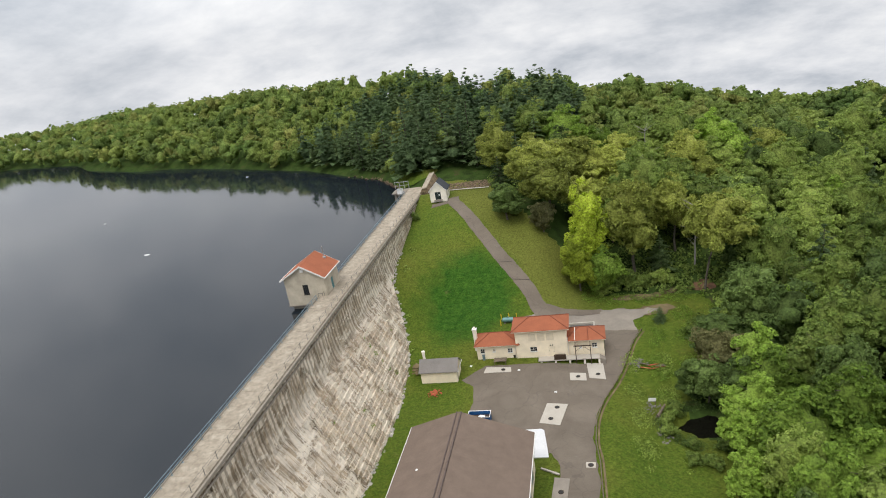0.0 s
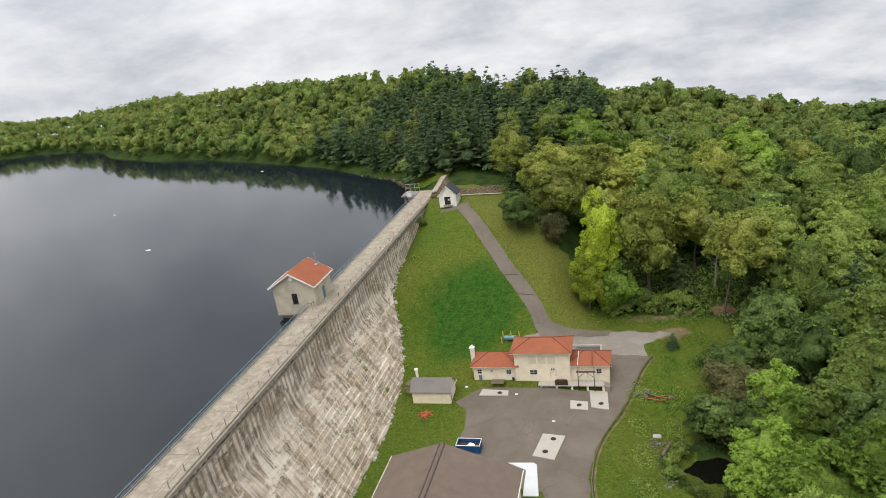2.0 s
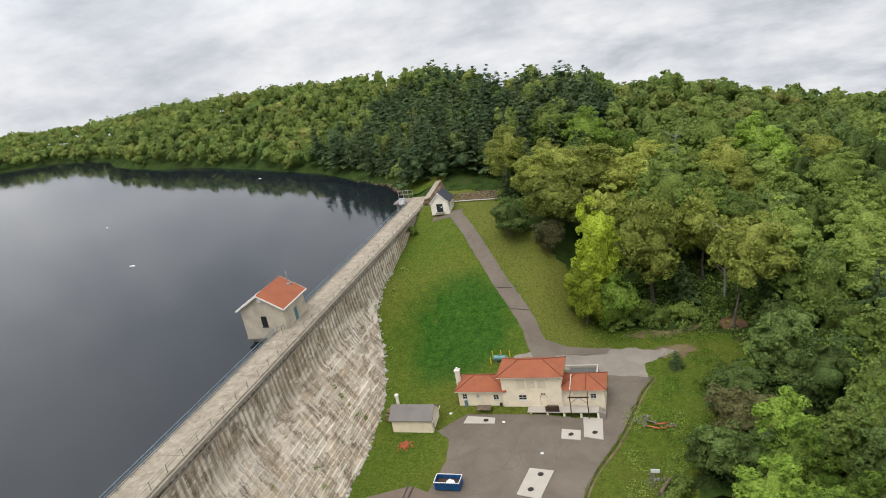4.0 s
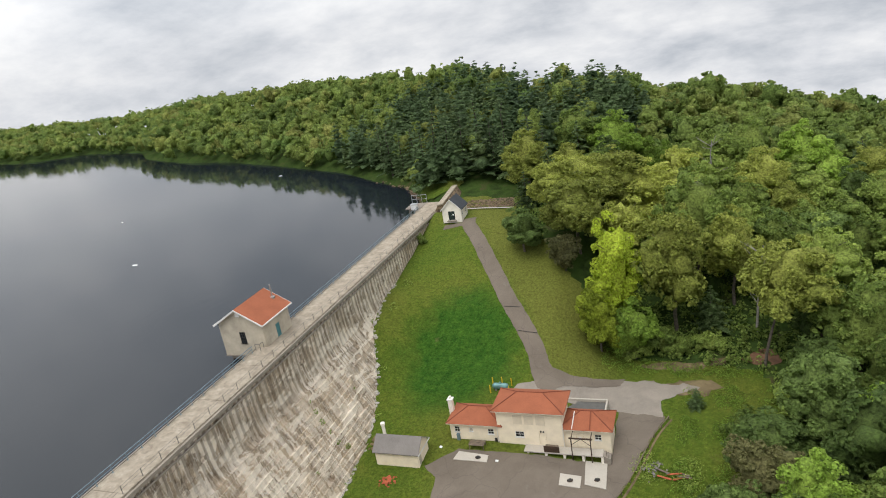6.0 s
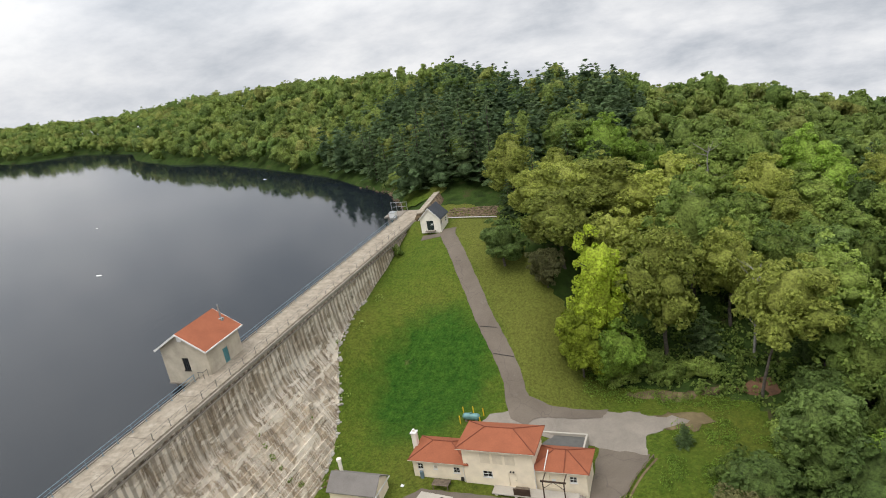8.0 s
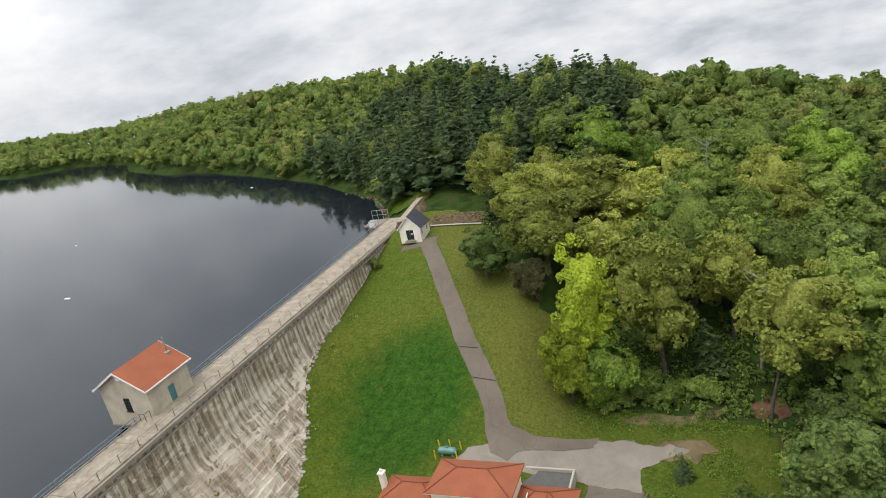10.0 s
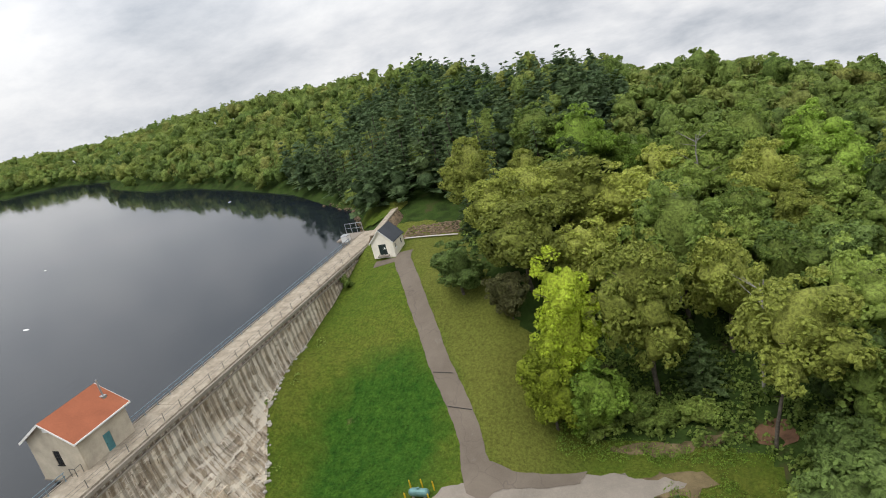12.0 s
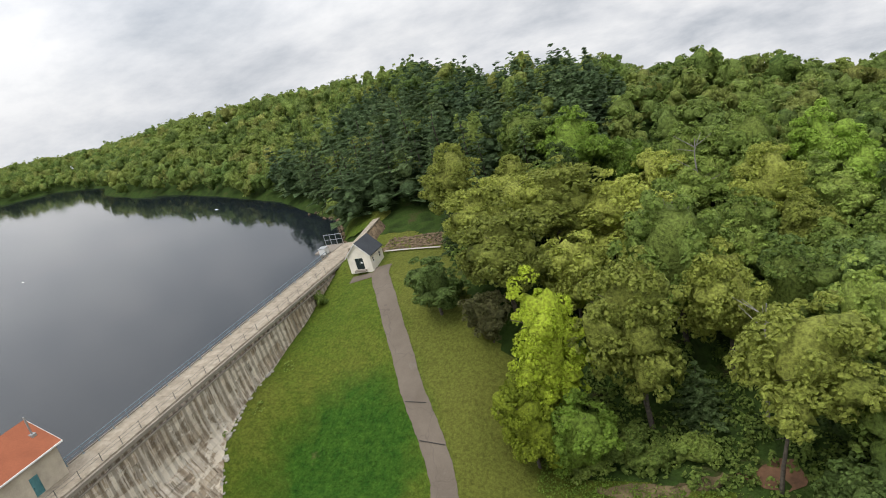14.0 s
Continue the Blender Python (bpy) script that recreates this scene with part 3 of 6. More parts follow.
# ---------------------------------------------------------------- ground and water
gx = np.unique(np.concatenate([np.linspace(-1500, -500, 12), np.arange(-500, -30, 6), np.arange(-30, -4, 2), np.arange(-4, 100, 1.0), np.arange(100, 200, 4), np.linspace(200, 1500, 16)]))
gy = np.unique(np.concatenate([np.linspace(-1200, -150, 14), np.arange(-150, 10, 5), np.arange(10, 135, 1.0), np.arange(135, 360, 3), np.linspace(360, 1500, 18)]))
GX, GY = np.meshgrid(gx, gy)
GZ = height(GX, GY)
rough = (np.sin(GX * 1.7 + GY * 0.6) + np.sin(GX * 0.5 - GY * 1.3) + np.sin(GX * 0.31 + GY * 0.23)) * 0.05
GZ = GZ + np.where((GX > 66) | (GY > 128), rough * 2.0, 0.0)
nx, ny = len(gx), len(gy)
ii = (np.arange(ny - 1)[:, None] * nx + np.arange(nx - 1)[None, :]).ravel()
quads = np.stack([ii, ii + 1, ii + nx + 1, ii + nx], 1)
ground_me = fast_mesh("ground", np.stack([GX.ravel(), GY.ravel(), GZ.ravel()], 1), quads, M["grass"])
ground_me.materials.append(M["floor"])
cx, cy = (GX[:-1, :-1] + GX[1:, 1:]) / 2, (GY[:-1, :-1] + GY[1:, 1:]) / 2
ground_me.polygons.foreach_set("material_index", wooded(cx, cy).astype(np.int32).ravel())
ground_me.polygons.foreach_set("use_smooth", np.ones(len(quads), bool))
tagged(new("ground", ground_me), "mown green lawn and rising ground under the woods", "ground", "", "structure")

bm = bmesh.new()
bm_poly(bm, [(-1400, -1100, 18), (-2.5, -1100, 18), (-2.5, 130, 18), (-1, 133, 18)] + [(a - 4, b + 14, 18) for a, b in list(zip(SHORE_X, SHORE_Y))[-3::-1]] + [(-1400, 430, 18)])
lake = part("lake_water", bm, M["lake"])
tagged(lake, "dark rippled reservoir water under a grey sky", "water", "", "structure")
bm = bmesh.new()
bm_poly(bm, [(54, 30, -3.3), (74, 30, -3.3), (74, 49, -3.3), (54, 49, -3.3)])
tagged(part("pond_water", bm, M["pond"]), "small black pool below the trees", "water", "", "structure")

# ---------------------------------------------------------------- yard, road and slabs
drape("yard_pavement", [(20.6, 51.7), (23.0, 49.6), (23.4, 44.8), (22.8, 38), (22.4, 30), (34, 30.5), (38.2, 30), (39.6, 27), (40.5, 10), (45.6, 10), (45.4, 27.5), (44.9, 33), (45.3, 38.4), (46.6, 43.9), (50.3, 53.8), (53.2, 63), (55.2, 68.2), (47.9, 69.0), (47.9, 56.4), (24.6, 55.6)], M["asphalt"], 0.05, "worn grey-brown asphalt yard with cracks", "pavement", ragged=0.4)
drape("concrete_apron", [(29.2, 67.4), (48.6, 68.6), (54.8, 68.1), (54.4, 72.4), (57.2, 74.6), (60.6, 76.6), (58.2, 77.4), (55.6, 77.0), (52.6, 78.3), (47.8, 77.2), (43.0, 75.2), (39.6, 74.5), (35.6, 73.9), (33.6, 71.4), (31.0, 71.0)], M["slab_grey"], 0.07, "cracked pale concrete apron behind the house", "pavement", ragged=0.7)
drape("gravel_patch", [(56.6, 73.8), (60.8, 74.6), (63.4, 77.0), (61.0, 78.6), (57.4, 78.0), (54.6, 77.4)], M["soil"], 0.05, "bare brown gravel at the end of the apron", "ground", ragged=1.2)
drape("bare_earth", [(66.2, 84.6), (70.4, 83.0), (73.8, 85.2), (72.0, 88.0), (68.4, 87.4)], M["earth"], 0.06, "reddish bare earth under the leaning oak", "ground", ragged=1.2)
drape("bare_track", [(50.0, 82.2), (56.0, 81.0), (61.5, 82.4), (66.0, 84.2), (65.0, 85.4), (59.0, 83.8), (53.0, 83.4)], M["soil"], 0.045, "worn bare track at the edge of the woods", "ground", ragged=1.0)


def strip(name, line, width, material, lift, label, category):
    """A road along a centre line (x, y)."""
    pts = [Vector((x, y)) for x, y in line]
    dense = []
    for a, b, c, d in zip([pts[0]] + pts, pts, pts[1:], pts[2:] + [pts[-1]]):
        for i in range(10):
            t = i / 10
            dense.append(0.5 * ((2 * b) + (c - a) * t + (2 * a - 5 * b + 4 * c - d) * t * t + (3 * b - a - 3 * c + d) * t ** 3))
    dense.append(pts[-1])
    verts, faces = [], []
    cols = 5
    for i, p in enumerate(dense):
        d = (dense[min(i + 1, len(dense) - 1)] - dense[max(i - 1, 0)]).normalized()
        nrm = Vector((d.y, -d.x))
        w = width * (1 + 0.03 * math.sin(i * 0.9) + 0.02 * math.sin(i * 2.3))
        for j in range(cols):
            q = p + nrm * w * (j / (cols - 1) - 0.5)
            verts.append((q.x, q.y, float(height(q.x, q.y)) + lift + (0.03 if j in (1, 2, 3) else 0.0)))
    for i in range(len(dense) - 1):
        for j in range(cols - 1):
            a = i * cols + j
            faces.append((a, a + 1, a + cols + 1, a + cols))
    ob = new(name, mesh_of(name, verts, faces, [material], smooth=True))
    return tagged(ob, label, category, "", "structure")


ROAD = [(37.2, 70.6), (34.6, 74.8), (33.2, 78.2), (30.7, 82.4), (28.5, 85.6), (25.6, 89.8), (22.3, 95.6), (19.0, 101.0), (15.2, 107.6), (11.6, 113.7), (10.8, 117.2)]
strip("service_road", ROAD, 3.25, M["asphalt"], 0.09, "narrow asphalt service road climbing the lawn", "road")
drape("road_mouth", [(31.9, 77.0), (34.8, 77.4), (36.6, 75.4), (39.4, 74.6), (43.2, 75.8), (48.4, 77.9), (47.6, 75.6), (42.6, 73.2), (38.6, 71.6), (37.0, 69.4), (34.6, 70.2), (33.2, 73.2)], M["asphalt"], 0.135, "worn asphalt where the road meets the apron", "pavement", ragged=0.35)
drape("hut_apron", [(5.0, 113.5), (12.2, 113.6), (12.4, 116.6), (9.9, 116.6), (9.4, 115.4), (5.0, 115.4)], M["asphalt"], 0.06, "small asphalt apron before the white hut", "pavement")
bm = bmesh.new()
for a, b in (((28.9, 82.5), (32.7, 82.0)), ((25.4, 87.6), (28.6, 87.4))):
    n = 8
    for i in range(n):
        p, q = Vector(a).lerp(Vector(b), i / n), Vector(a).lerp(Vector(b), (i + 1) / n)
        vs = []
        for v, o in ((p, -0.09), (q, -0.09), (q, 0.09), (p, 0.09)):
            vs.append(bm.verts.new((v.x, v.y + o, float(height(v.x, v.y)) + 0.16)))
        bm.faces.new(vs)
tagged(part("road_joint", bm, M["dark"]), "dark tarred joint across the road", "joint", "", "structure")


def manhole(x, y, lift):
    z = float(height(x, y)) + lift
    t = thing("manhole_cover", (x, y, z), "round dark iron manhole cover in a slab", "manhole", "manhole covers")
    bm = bmesh.new()
    bm_pipe(bm, (0, 0, 0), (0, 0, 0.04), 0.38, 0.36, 14)
    part("lid", bm, M["dark"], t)
    bm = bmesh.new()
    for i in range(14):
        a, b = 2 * math.pi * i / 14, 2 * math.pi * (i + 1) / 14
        bm_poly(bm, [(math.cos(a) * 0.38, math.sin(a) * 0.38, 0.015), (math.cos(b) * 0.38, math.sin(b) * 0.38, 0.015), (math.cos(b) * 0.47, math.sin(b) * 0.47, 0.012), (math.cos(a) * 0.47, math.sin(a) * 0.47, 0.012)])
    part("ring", bm, M["rust"], t)


for nm, poly, mat, lab in (
    ("vault_slab", [(36.0, 38.1), (39.5, 37.4), (40.8, 43.7), (37.1, 44.0)], "slab", "pale concrete vault slab with two manholes"),
    ("vault_slab", [(41.2, 50.9), (44.2, 51.0), (44.1, 53.2), (41.1, 53.1)], "slab", "small pale concrete slab with a manhole"),
    ("vault_slab", [(44.7, 51.8), (47.7, 51.5), (47.4, 56.4), (44.3, 56.3)], "slab", "long pale concrete slab beside the loading dock"),
    ("vault_slab", [(24.6, 53.5), (30.0, 53.5), (29.9, 54.9), (25.0, 55.3)], "slab", "worn concrete slab before the house"),
    ("loading_ramp", [(32.4, 36.1), (36.4, 36.4), (36.9, 36.0), (37.9, 29.0), (35.6, 28.8), (35.4, 34.6)], "white_slab", "white concrete apron with a rounded corner"),
    ("vault_slab", [(38.4, 17.5), (40.6, 17.3), (41.2, 24.0), (38.9, 24.2)], "slab_grey", "stained concrete slab in the grass"),
    ("vault_slab", [(43.6, 26.6), (45.0, 26.6), (45.1, 27.9), (43.6, 27.9)], "slab", "tiny concrete pad with an iron lid"),
):
    drape(nm, poly, M[mat], 0.16, lab, "slab", "", 0.14)
for x, y in ((37.9, 39.3), (38.9, 42.7), (42.6, 52.1), (46.3, 53.0), (28.4, 54.3), (39.9, 21.0), (44.3, 27.2)):
    manhole(x, y, 0.165)

# ---------------------------------------------------------------- the dam
CREST, DAM_Y0, DAM_Y1 = 20.5, -75.0, 131.0


def face_x(drop):
    """How far the downstream face stands out at that drop below the crest."""
    drop = np.asarray(drop, float)
    return 0.15 + 0.04 * drop + 0.62 * np.maximum(drop - 7.6, 0) + 0.03 * np.clip(drop - 3.6, 0, 4.0) ** 2


dam = thing("dam", (0, 0, 0), "long weathered masonry dam with white lime streaks and a concrete crest", "dam")
drops = np.concatenate([[0.3], np.arange(1.0, 24.0, 1.0)])
prof = [(-4.8, 20.2)] + [(float(face_x(d)) - 0.35, 20.5 - float(d)) for d in drops] + [(-4.8, -4.0)]
verts = [(x, y, z) for y in (DAM_Y0, DAM_Y1) for x, z in prof]
n = len(prof)
faces = [(i, (i + 1) % n, n + (i + 1) % n, n + i) for i in range(n)] + [tuple(range(n))[::-1], tuple(range(n, 2 * n))]
body = new("body", mesh_of("dam_body", verts, faces, [M["dam"]]))
body.parent = dam
y = DAM_Y0
k = 0
while y < DAM_Y1:
    long = 9.4
    slab_ob = box_part("crest_slab", (-4.95, 0.05, y + 0.02, min(y + long, DAM_Y1) - 0.02, 20.12, CREST + 0.02 * math.sin(k * 2.1)), M["crest"], dam, "", 0.03)
    y, k = y + long, k + 1
# darker coping and added ledge stand in for the slight shadow under the crest edge
box_part("coping", (0.05, 0.42, DAM_Y0, DAM_Y1, 19.75, 20.28), M["coping"], dam, "concrete coping, darker than the crest for the shadow at its edge", 0.05)
box_part("lower_ledge", (0.1, 0.36, DAM_Y0, DAM_Y1, 18.95, 19.2), M["coping"], dam, "thin added ledge that draws the shadow line below the crest edge", 0.04)
box_part("upstream_curb", (-5.15, -4.95, DAM_Y0, 52.0, 16.5, 20.62), M["coping"], dam, "dark upstream curb", 0.03)
box_part("upstream_curb", (-5.15, -4.95, 60.8, DAM_Y1, 16.5, 20.62), M["coping"], dam, "dark upstream curb", 0.03)

# masonry courses, stone by stone
rng = random.Random(5)


def stone(rg):
    """The eight corners' offsets of a roughly squared stone, one unit in each direction."""
    out = []
    for cx_, cy_, cz_ in ((0, 0, 0), (1, 0, 0), (1, 1, 0), (0, 1, 0), (0, 0, 1), (1, 0, 1), (1, 1, 1), (0, 1, 1)):
        out.append((cx_ + (rg.uniform(-0.10, 0.10) if cx_ else 0), cy_ + rg.uniform(-0.03, 0.03), cz_ + rg.uniform(-0.05, 0.05)))
    return out


BOXF = ((3, 2, 1, 0), (4, 5, 6, 7), (0, 1, 5, 4), (1, 2, 6, 5), (2, 3, 7, 6), (3, 0, 4, 7))
shapes = []
for i in range(12):
    st = stone(rng)
    me = mesh_of("stone", st, BOXF, [M["dam"]])
    shapes.append((st, me))
rest_v, rest_f, single = [], [], 0
course = 0.78
for ci in range(27):
    top = 19.0 - ci * course
    y = DAM_Y0 + rng.uniform(0, 2)
    xf = float(face_x(20.5 - (top - course / 2)))
    while y < DAM_Y1 - 0.3:
        long = rng.uniform(1.1, 3.0)
        long = min(long, DAM_Y1 - y)
        if top > float(height(max(xf, 0.3), y)) - 0.6 and rng.random() > 0.012:
            out = (rng.uniform(-0.05, 0.06) + (rng.random() < 0.08) * rng.uniform(-0.3, 0.12)) * (1.0 if ci > 6 else 0.5)
            st, me = shapes[rng.randrange(12)]
            hi, lo = float(face_x(20.5 - top)), float(face_x(20.5 - top + course))
            base = (hi - 0.6, y + 0.012, top - course + 0.012)
            size = (0.6 + out, long - 0.03, course - 0.026)
            if single < 300 and ci >= 9 and 22 < y < 62:
                ob = new("stone", me)
                shear = Matrix(((size[0], 0, -(lo - hi), base[0] + (lo - hi)), (0, size[1], 0, base[1]), (0, 0, size[2], base[2]), (0, 0, 0, 1)))
                ob.matrix_world = shear
                ob.parent = dam
                single += 1
            else:
                o = len(rest_v)
                rest_v += [(base[0] + a * size[0] + (lo - hi) * (1 - c), base[1] + b * size[1], base[2] + c * size[2]) for a, b, c in st]
                rest_f += [tuple(o + i for i in f) for f in BOXF]
        y += long
masonry = new("masonry", mesh_of("masonry", rest_v, rest_f, [M["dam"]]))
masonry.parent = dam
tagged(masonry, "stepped courses of rough stone", "", "", "stuff")


def railing(name, x, y0, y1, z, gap, mat, rails, r, label):
    t = thing(name, (x, y0, z), label, "railing", "dam railings")
    posts = int((y1 - y0) / gap)
    bm = bmesh.new()
    bm_pipe(bm, (0, 0, 0), (0, 0, 1.08), r, n=6)
    bm_pipe(bm, (0, 0, 0), (0, 0, 0.04), r * 2.4, n=6)
    first = part("post", bm, mat, t)
    for i in range(1, posts + 1):
        ob = new("post", first.data)
        ob.parent = t
        ob.location = (0, i * gap, 0)
    for h, rr in rails:
        pipe_part("rail", (0, -0.2, h), (0, posts * gap + 0.2, h), rr, mat, t, n=6)
    return t


railing("upstream_railing", -4.75, -74, 51.4, 20.5, 2.4, M["rail_blue"], ((1.08, 0.055), (0.62, 0.045)), 0.05, "blue-grey pipe railing along the water side of the dam crest")
railing("upstream_railing", -4.75, 61.2, 124.0, 20.5, 2.4, M["rail_blue"], ((1.08, 0.055), (0.62, 0.045)), 0.05, "blue-grey pipe railing along the water side of the dam crest")
railing("downstream_railing", -0.25, -74, 116.0, 20.5, 3.1, M["rail_grey"], ((1.0, 0.018), (0.6, 0.018)), 0.04, "thin grey posts with wires along the downstream edge of the crest")

# ---------------------------------------------------------------- gatehouse on the dam
gate = thing("gatehouse", (-7.4, 56.4, 20.5), "tan stucco gatehouse with red gabled roof standing beside the dam", "building")


gx0, gx1, gy0, gy1 = -4.2, 4.1, -3.6, 3.9
gb, gt = -1.5, 4.2
corners = [(gx0, gy0), (gx1, gy0), (gx1, gy1), (gx0, gy1)]
wall_part("wall", corners[0], corners[1], gb, gt, 0.35, [(3.6, 4.75, 0.6, 2.6)], M["stucco_grey"], gate, "", 2.35)
wall_part("wall", corners[1], corners[2], gb, gt, 0.35, [(3.3, 4.4, 0.02, 2.35)], M["stucco_grey"], gate)
wall_part("wall", corners[2], corners[3], gb, gt, 0.35, [], M["stucco_grey"], gate, "", 2.35)
wall_part("wall", corners[3], corners[0], gb, gt, 0.35, [], M["stucco_grey"], gate)
window_part(corners[0], corners[1], 3.6, 4.75, 0.6, 2.6, gate, bars=(2, 3), frame_mat=M["dark"])
gdoor = box_part("door", (gx1 - 0.12, gx1 - 0.05, gy0 + 3.3, gy0 + 4.4, 0.02, 2.35), M["teal"], gate, "faded teal metal door", 0.02)
box_part("handle", (gx1 - 0.05, gx1 + 0.01, gy0 + 3.42, gy0 + 3.5, 1.0, 1.15), M["dark"], gdoor)
gable_roof("roof", gx0, gx1, gy0, gy1, gt, 2.4, M["red_roof"], gate, 0.55, 0.16)
half, over = (gx1 - gx0) / 2, 0.55
xm = (gx0 + gx1) / 2
e = over * 2.4 / half
for s in (-1, 1):
    for yy in (gy0 - over - 0.05, gy1 + over):
        bm = bmesh.new()
        a, b = (xm, gt + 2.4), (xm + s * (half + over), gt - e)
        vs = [bm.verts.new((p[0], yy + d, p[1] + h)) for d in (0, 0.05) for p, h in ((a, -0.14), (b, -0.14), (b, 0.17), (a, 0.17))]
        for f in ((0, 1, 2, 3), (7, 6, 5, 4), (0, 4, 5, 1), (1, 5, 6, 2), (2, 6, 7, 3), (3, 7, 4, 0)):
            bm.faces.new([vs[i] for i in f])
        part("bargeboard", bm, M["trim"], gate, "white painted bargeboard")
    xx = xm + s * (half + over)
    box_part("gutter", (min(xx, xx + s * 0.13), max(xx, xx + s * 0.13), gy0 - over, gy1 + over, gt - e - 0.02, gt - e + 0.17), M["trim"], gate, "white eaves gutter", 0.02)
box_part("gable_vent", (-0.42, 0.30, gy0 - 0.09, gy0 - 0.01, gt + 1.05, gt + 1.75), M["trim"], gate, "white gable vent", 0.02)
pipe_part("flue", (xm + 2.2, gy1 - 0.6, gt + 0.9), (xm + 2.2, gy1 - 0.6, gt + 3.7), 0.11, M["galv"], gate, "galvanised flue pipe")
box_part("flue_base", (xm + 1.9, xm + 2.5, gy1 - 0.9, gy1 - 0.3, gt + 1.08, gt + 1.5), M["galv"], gate)
# added block, set back, in place of the shaded void under the overhang
box_part("foundation", (gx0 + 0.5, gx1 - 0.5, gy0 + 0.5, gy1 - 0.5, -11.4, gb + 0.3), M["coping"], gate, "added recessed concrete substructure in the shaded void below the gatehouse")
box_part("base_slab", (gx0 - 0.12, gx1 + 0.1, gy0 - 0.12, gy1 + 0.12, gb - 0.25, gb), M["coping"], gate, "", 0.04)
box_part("downpipe", (gx1 + 0.02, gx1 + 0.12, gy0 + 0.1, gy0 + 0.2, 0.0, gt - 0.3), M["stucco_grey"], gate, "", 0.01)
guard = thing("gate_rail", (-4.6, 51.6, 20.5), "short pipe guard rail at the corner of the gatehouse", "railing")
for p in ((0, 0), (0.9, 0), (0.9, 0.9)):
    pipe_part("post", (*p, 0), (*p, 1.1), 0.045, M["rail_grey"], guard)
pipe_part("rail", (0, 0, 1.08), (0.9, 0, 1.08), 0.04, M["rail_grey"], guard)
pipe_part("rail", (0.9, 0, 1.08), (0.9, 0.9, 1.08), 0.04, M["rail_grey"], guard)

# ---------------------------------------------------------------- white hut at the end of the dam
hut = thing("valve_hut", (7.0, 118.2, 20.0), "white stucco hut with steep slate roof and dark double door", "hut")
hx, hy = 2.35, 2.4
hc = [(-hx, -hy), (hx, -hy), (hx, hy), (-hx, hy)]
wall_part("wall", hc[0], hc[1], -0.6, 2.7, 0.3, [(1.45, 3.1, 0.05, 2.2)], M["hut_white"], hut, "", 2.3)
wall_part("wall", hc[1], hc[2], -0.6, 2.7, 0.3, [(0.7, 1.3, 1.0, 1.9), (3.3, 4.0, 0.9, 1.9)], M["hut_white"], hut)
wall_part("wall", hc[2], hc[3], -0.6, 2.7, 0.3, [], M["hut_white"], hut, "", 2.3)
wall_part("wall", hc[3], hc[0], -0.6, 2.7, 0.3, [], M["hut_white"], hut)
gable_roof("roof", -hx, hx, -hy, hy, 2.7, 2.35, M["slate"], hut, 0.28, 0.14)
for s in (-1, 1):
    bm = bmesh.new()
    e2 = 0.28 * 2.35 / hx
    a, b = (0, 2.7 + 2.35), (s * (hx + 0.28), 2.7 - e2)
    vs = [bm.verts.new((p[0], -hy - 0.33 + d, p[1] + h)) for d in (0, 0.05) for p, h in ((a, -0.1), (b, -0.1), (b, 0.15), (a, 0.15))]
    for f in ((0, 1, 2, 3), (7, 6, 5, 4), (0, 4, 5, 1), (1, 5, 6, 2), (2, 6, 7, 3), (3, 7, 4, 0)):
        bm.faces.new([vs[i] for i in f])
    part("bargeboard", bm, M["trim"], hut, "white painted bargeboard")
    d = box_part("door", (-0.9 + (0.81 if s > 0 else 0) + 0.02, -0.9 + (1.65 if s > 0 else 0.81) - 0.02, -hy + 0.08, -hy + 0.14, 0.05, 2.2), M["green_door"], hut, "dark green door leaf", 0.015)
    box_part("handle", (-0.16 if s < 0 else 0.0, -0.1 if s < 0 else 0.06, -hy + 0.02, -hy + 0.08, 1.0, 1.2), M["galv"], d)
box_part("notice", (0.15, 0.5, -hy + 0.05, -hy + 0.075, 1.15, 1.5), M["ivory"], hut, "small white notice", 0.005)
box_part("step", (-1.2, 1.1, -hy - 0.7, -hy, -0.2, 0.06), M["slab_grey"], hut)
window_part(hc[1], hc[2], 0.7, 1.3, 1.0, 1.9, hut, bars=(0, 1))
window_part(hc[1], hc[2], 3.3, 4.0, 0.9, 1.9, hut, bars=(0, 1))

# ---------------------------------------------------------------- end of the dam: platform, wing wall, spillway rubble
wing = thing("wing_wall", (1.8, 129, 20.0), "sloping stone wing wall with a worn coping at the end of the dam", "wall")
bm = bmesh.new()
vs = [bm.verts.new(p) for p in ((-2.6, -6, -1), (3.2, -6, -1), (3.2, 6, -1), (-2.6, 6, -1), (-1.0, -6, 1.7), (0.4, -6, 1.9), (0.6, 6, 3.4), (-0.8, 6, 3.2))]
for f in ((3, 2, 1, 0), (4, 5, 6, 7), (0, 1, 5, 4), (1, 2, 6, 5), (2, 3, 7, 6), (3, 0, 4, 7)):
    bm.faces.new([vs[i] for i in f])
part("stone_body", bm, M["rubble"], wing, "", 0.08)
bm = bmesh.new()
vs = [bm.verts.new(p) for p in ((-1.1, -6.1, 1.72), (0.5, -6.1, 1.92), (0.7, 6.1, 3.42), (-0.9, 6.1, 3.22), (-1.1, -6.1, 1.95), (0.5, -6.1, 2.15), (0.7, 6.1, 3.65), (-0.9, 6.1, 3.45))]
for f in ((3, 2, 1, 0), (4, 5, 6, 7), (0, 1, 5, 4), (1, 2, 6, 5), (2, 3, 7, 6), (3, 0, 4, 7)):
    bm.faces.new([vs[i] for i in f])
part("wall_coping", bm, M["crest"], wing, "worn stone coping")
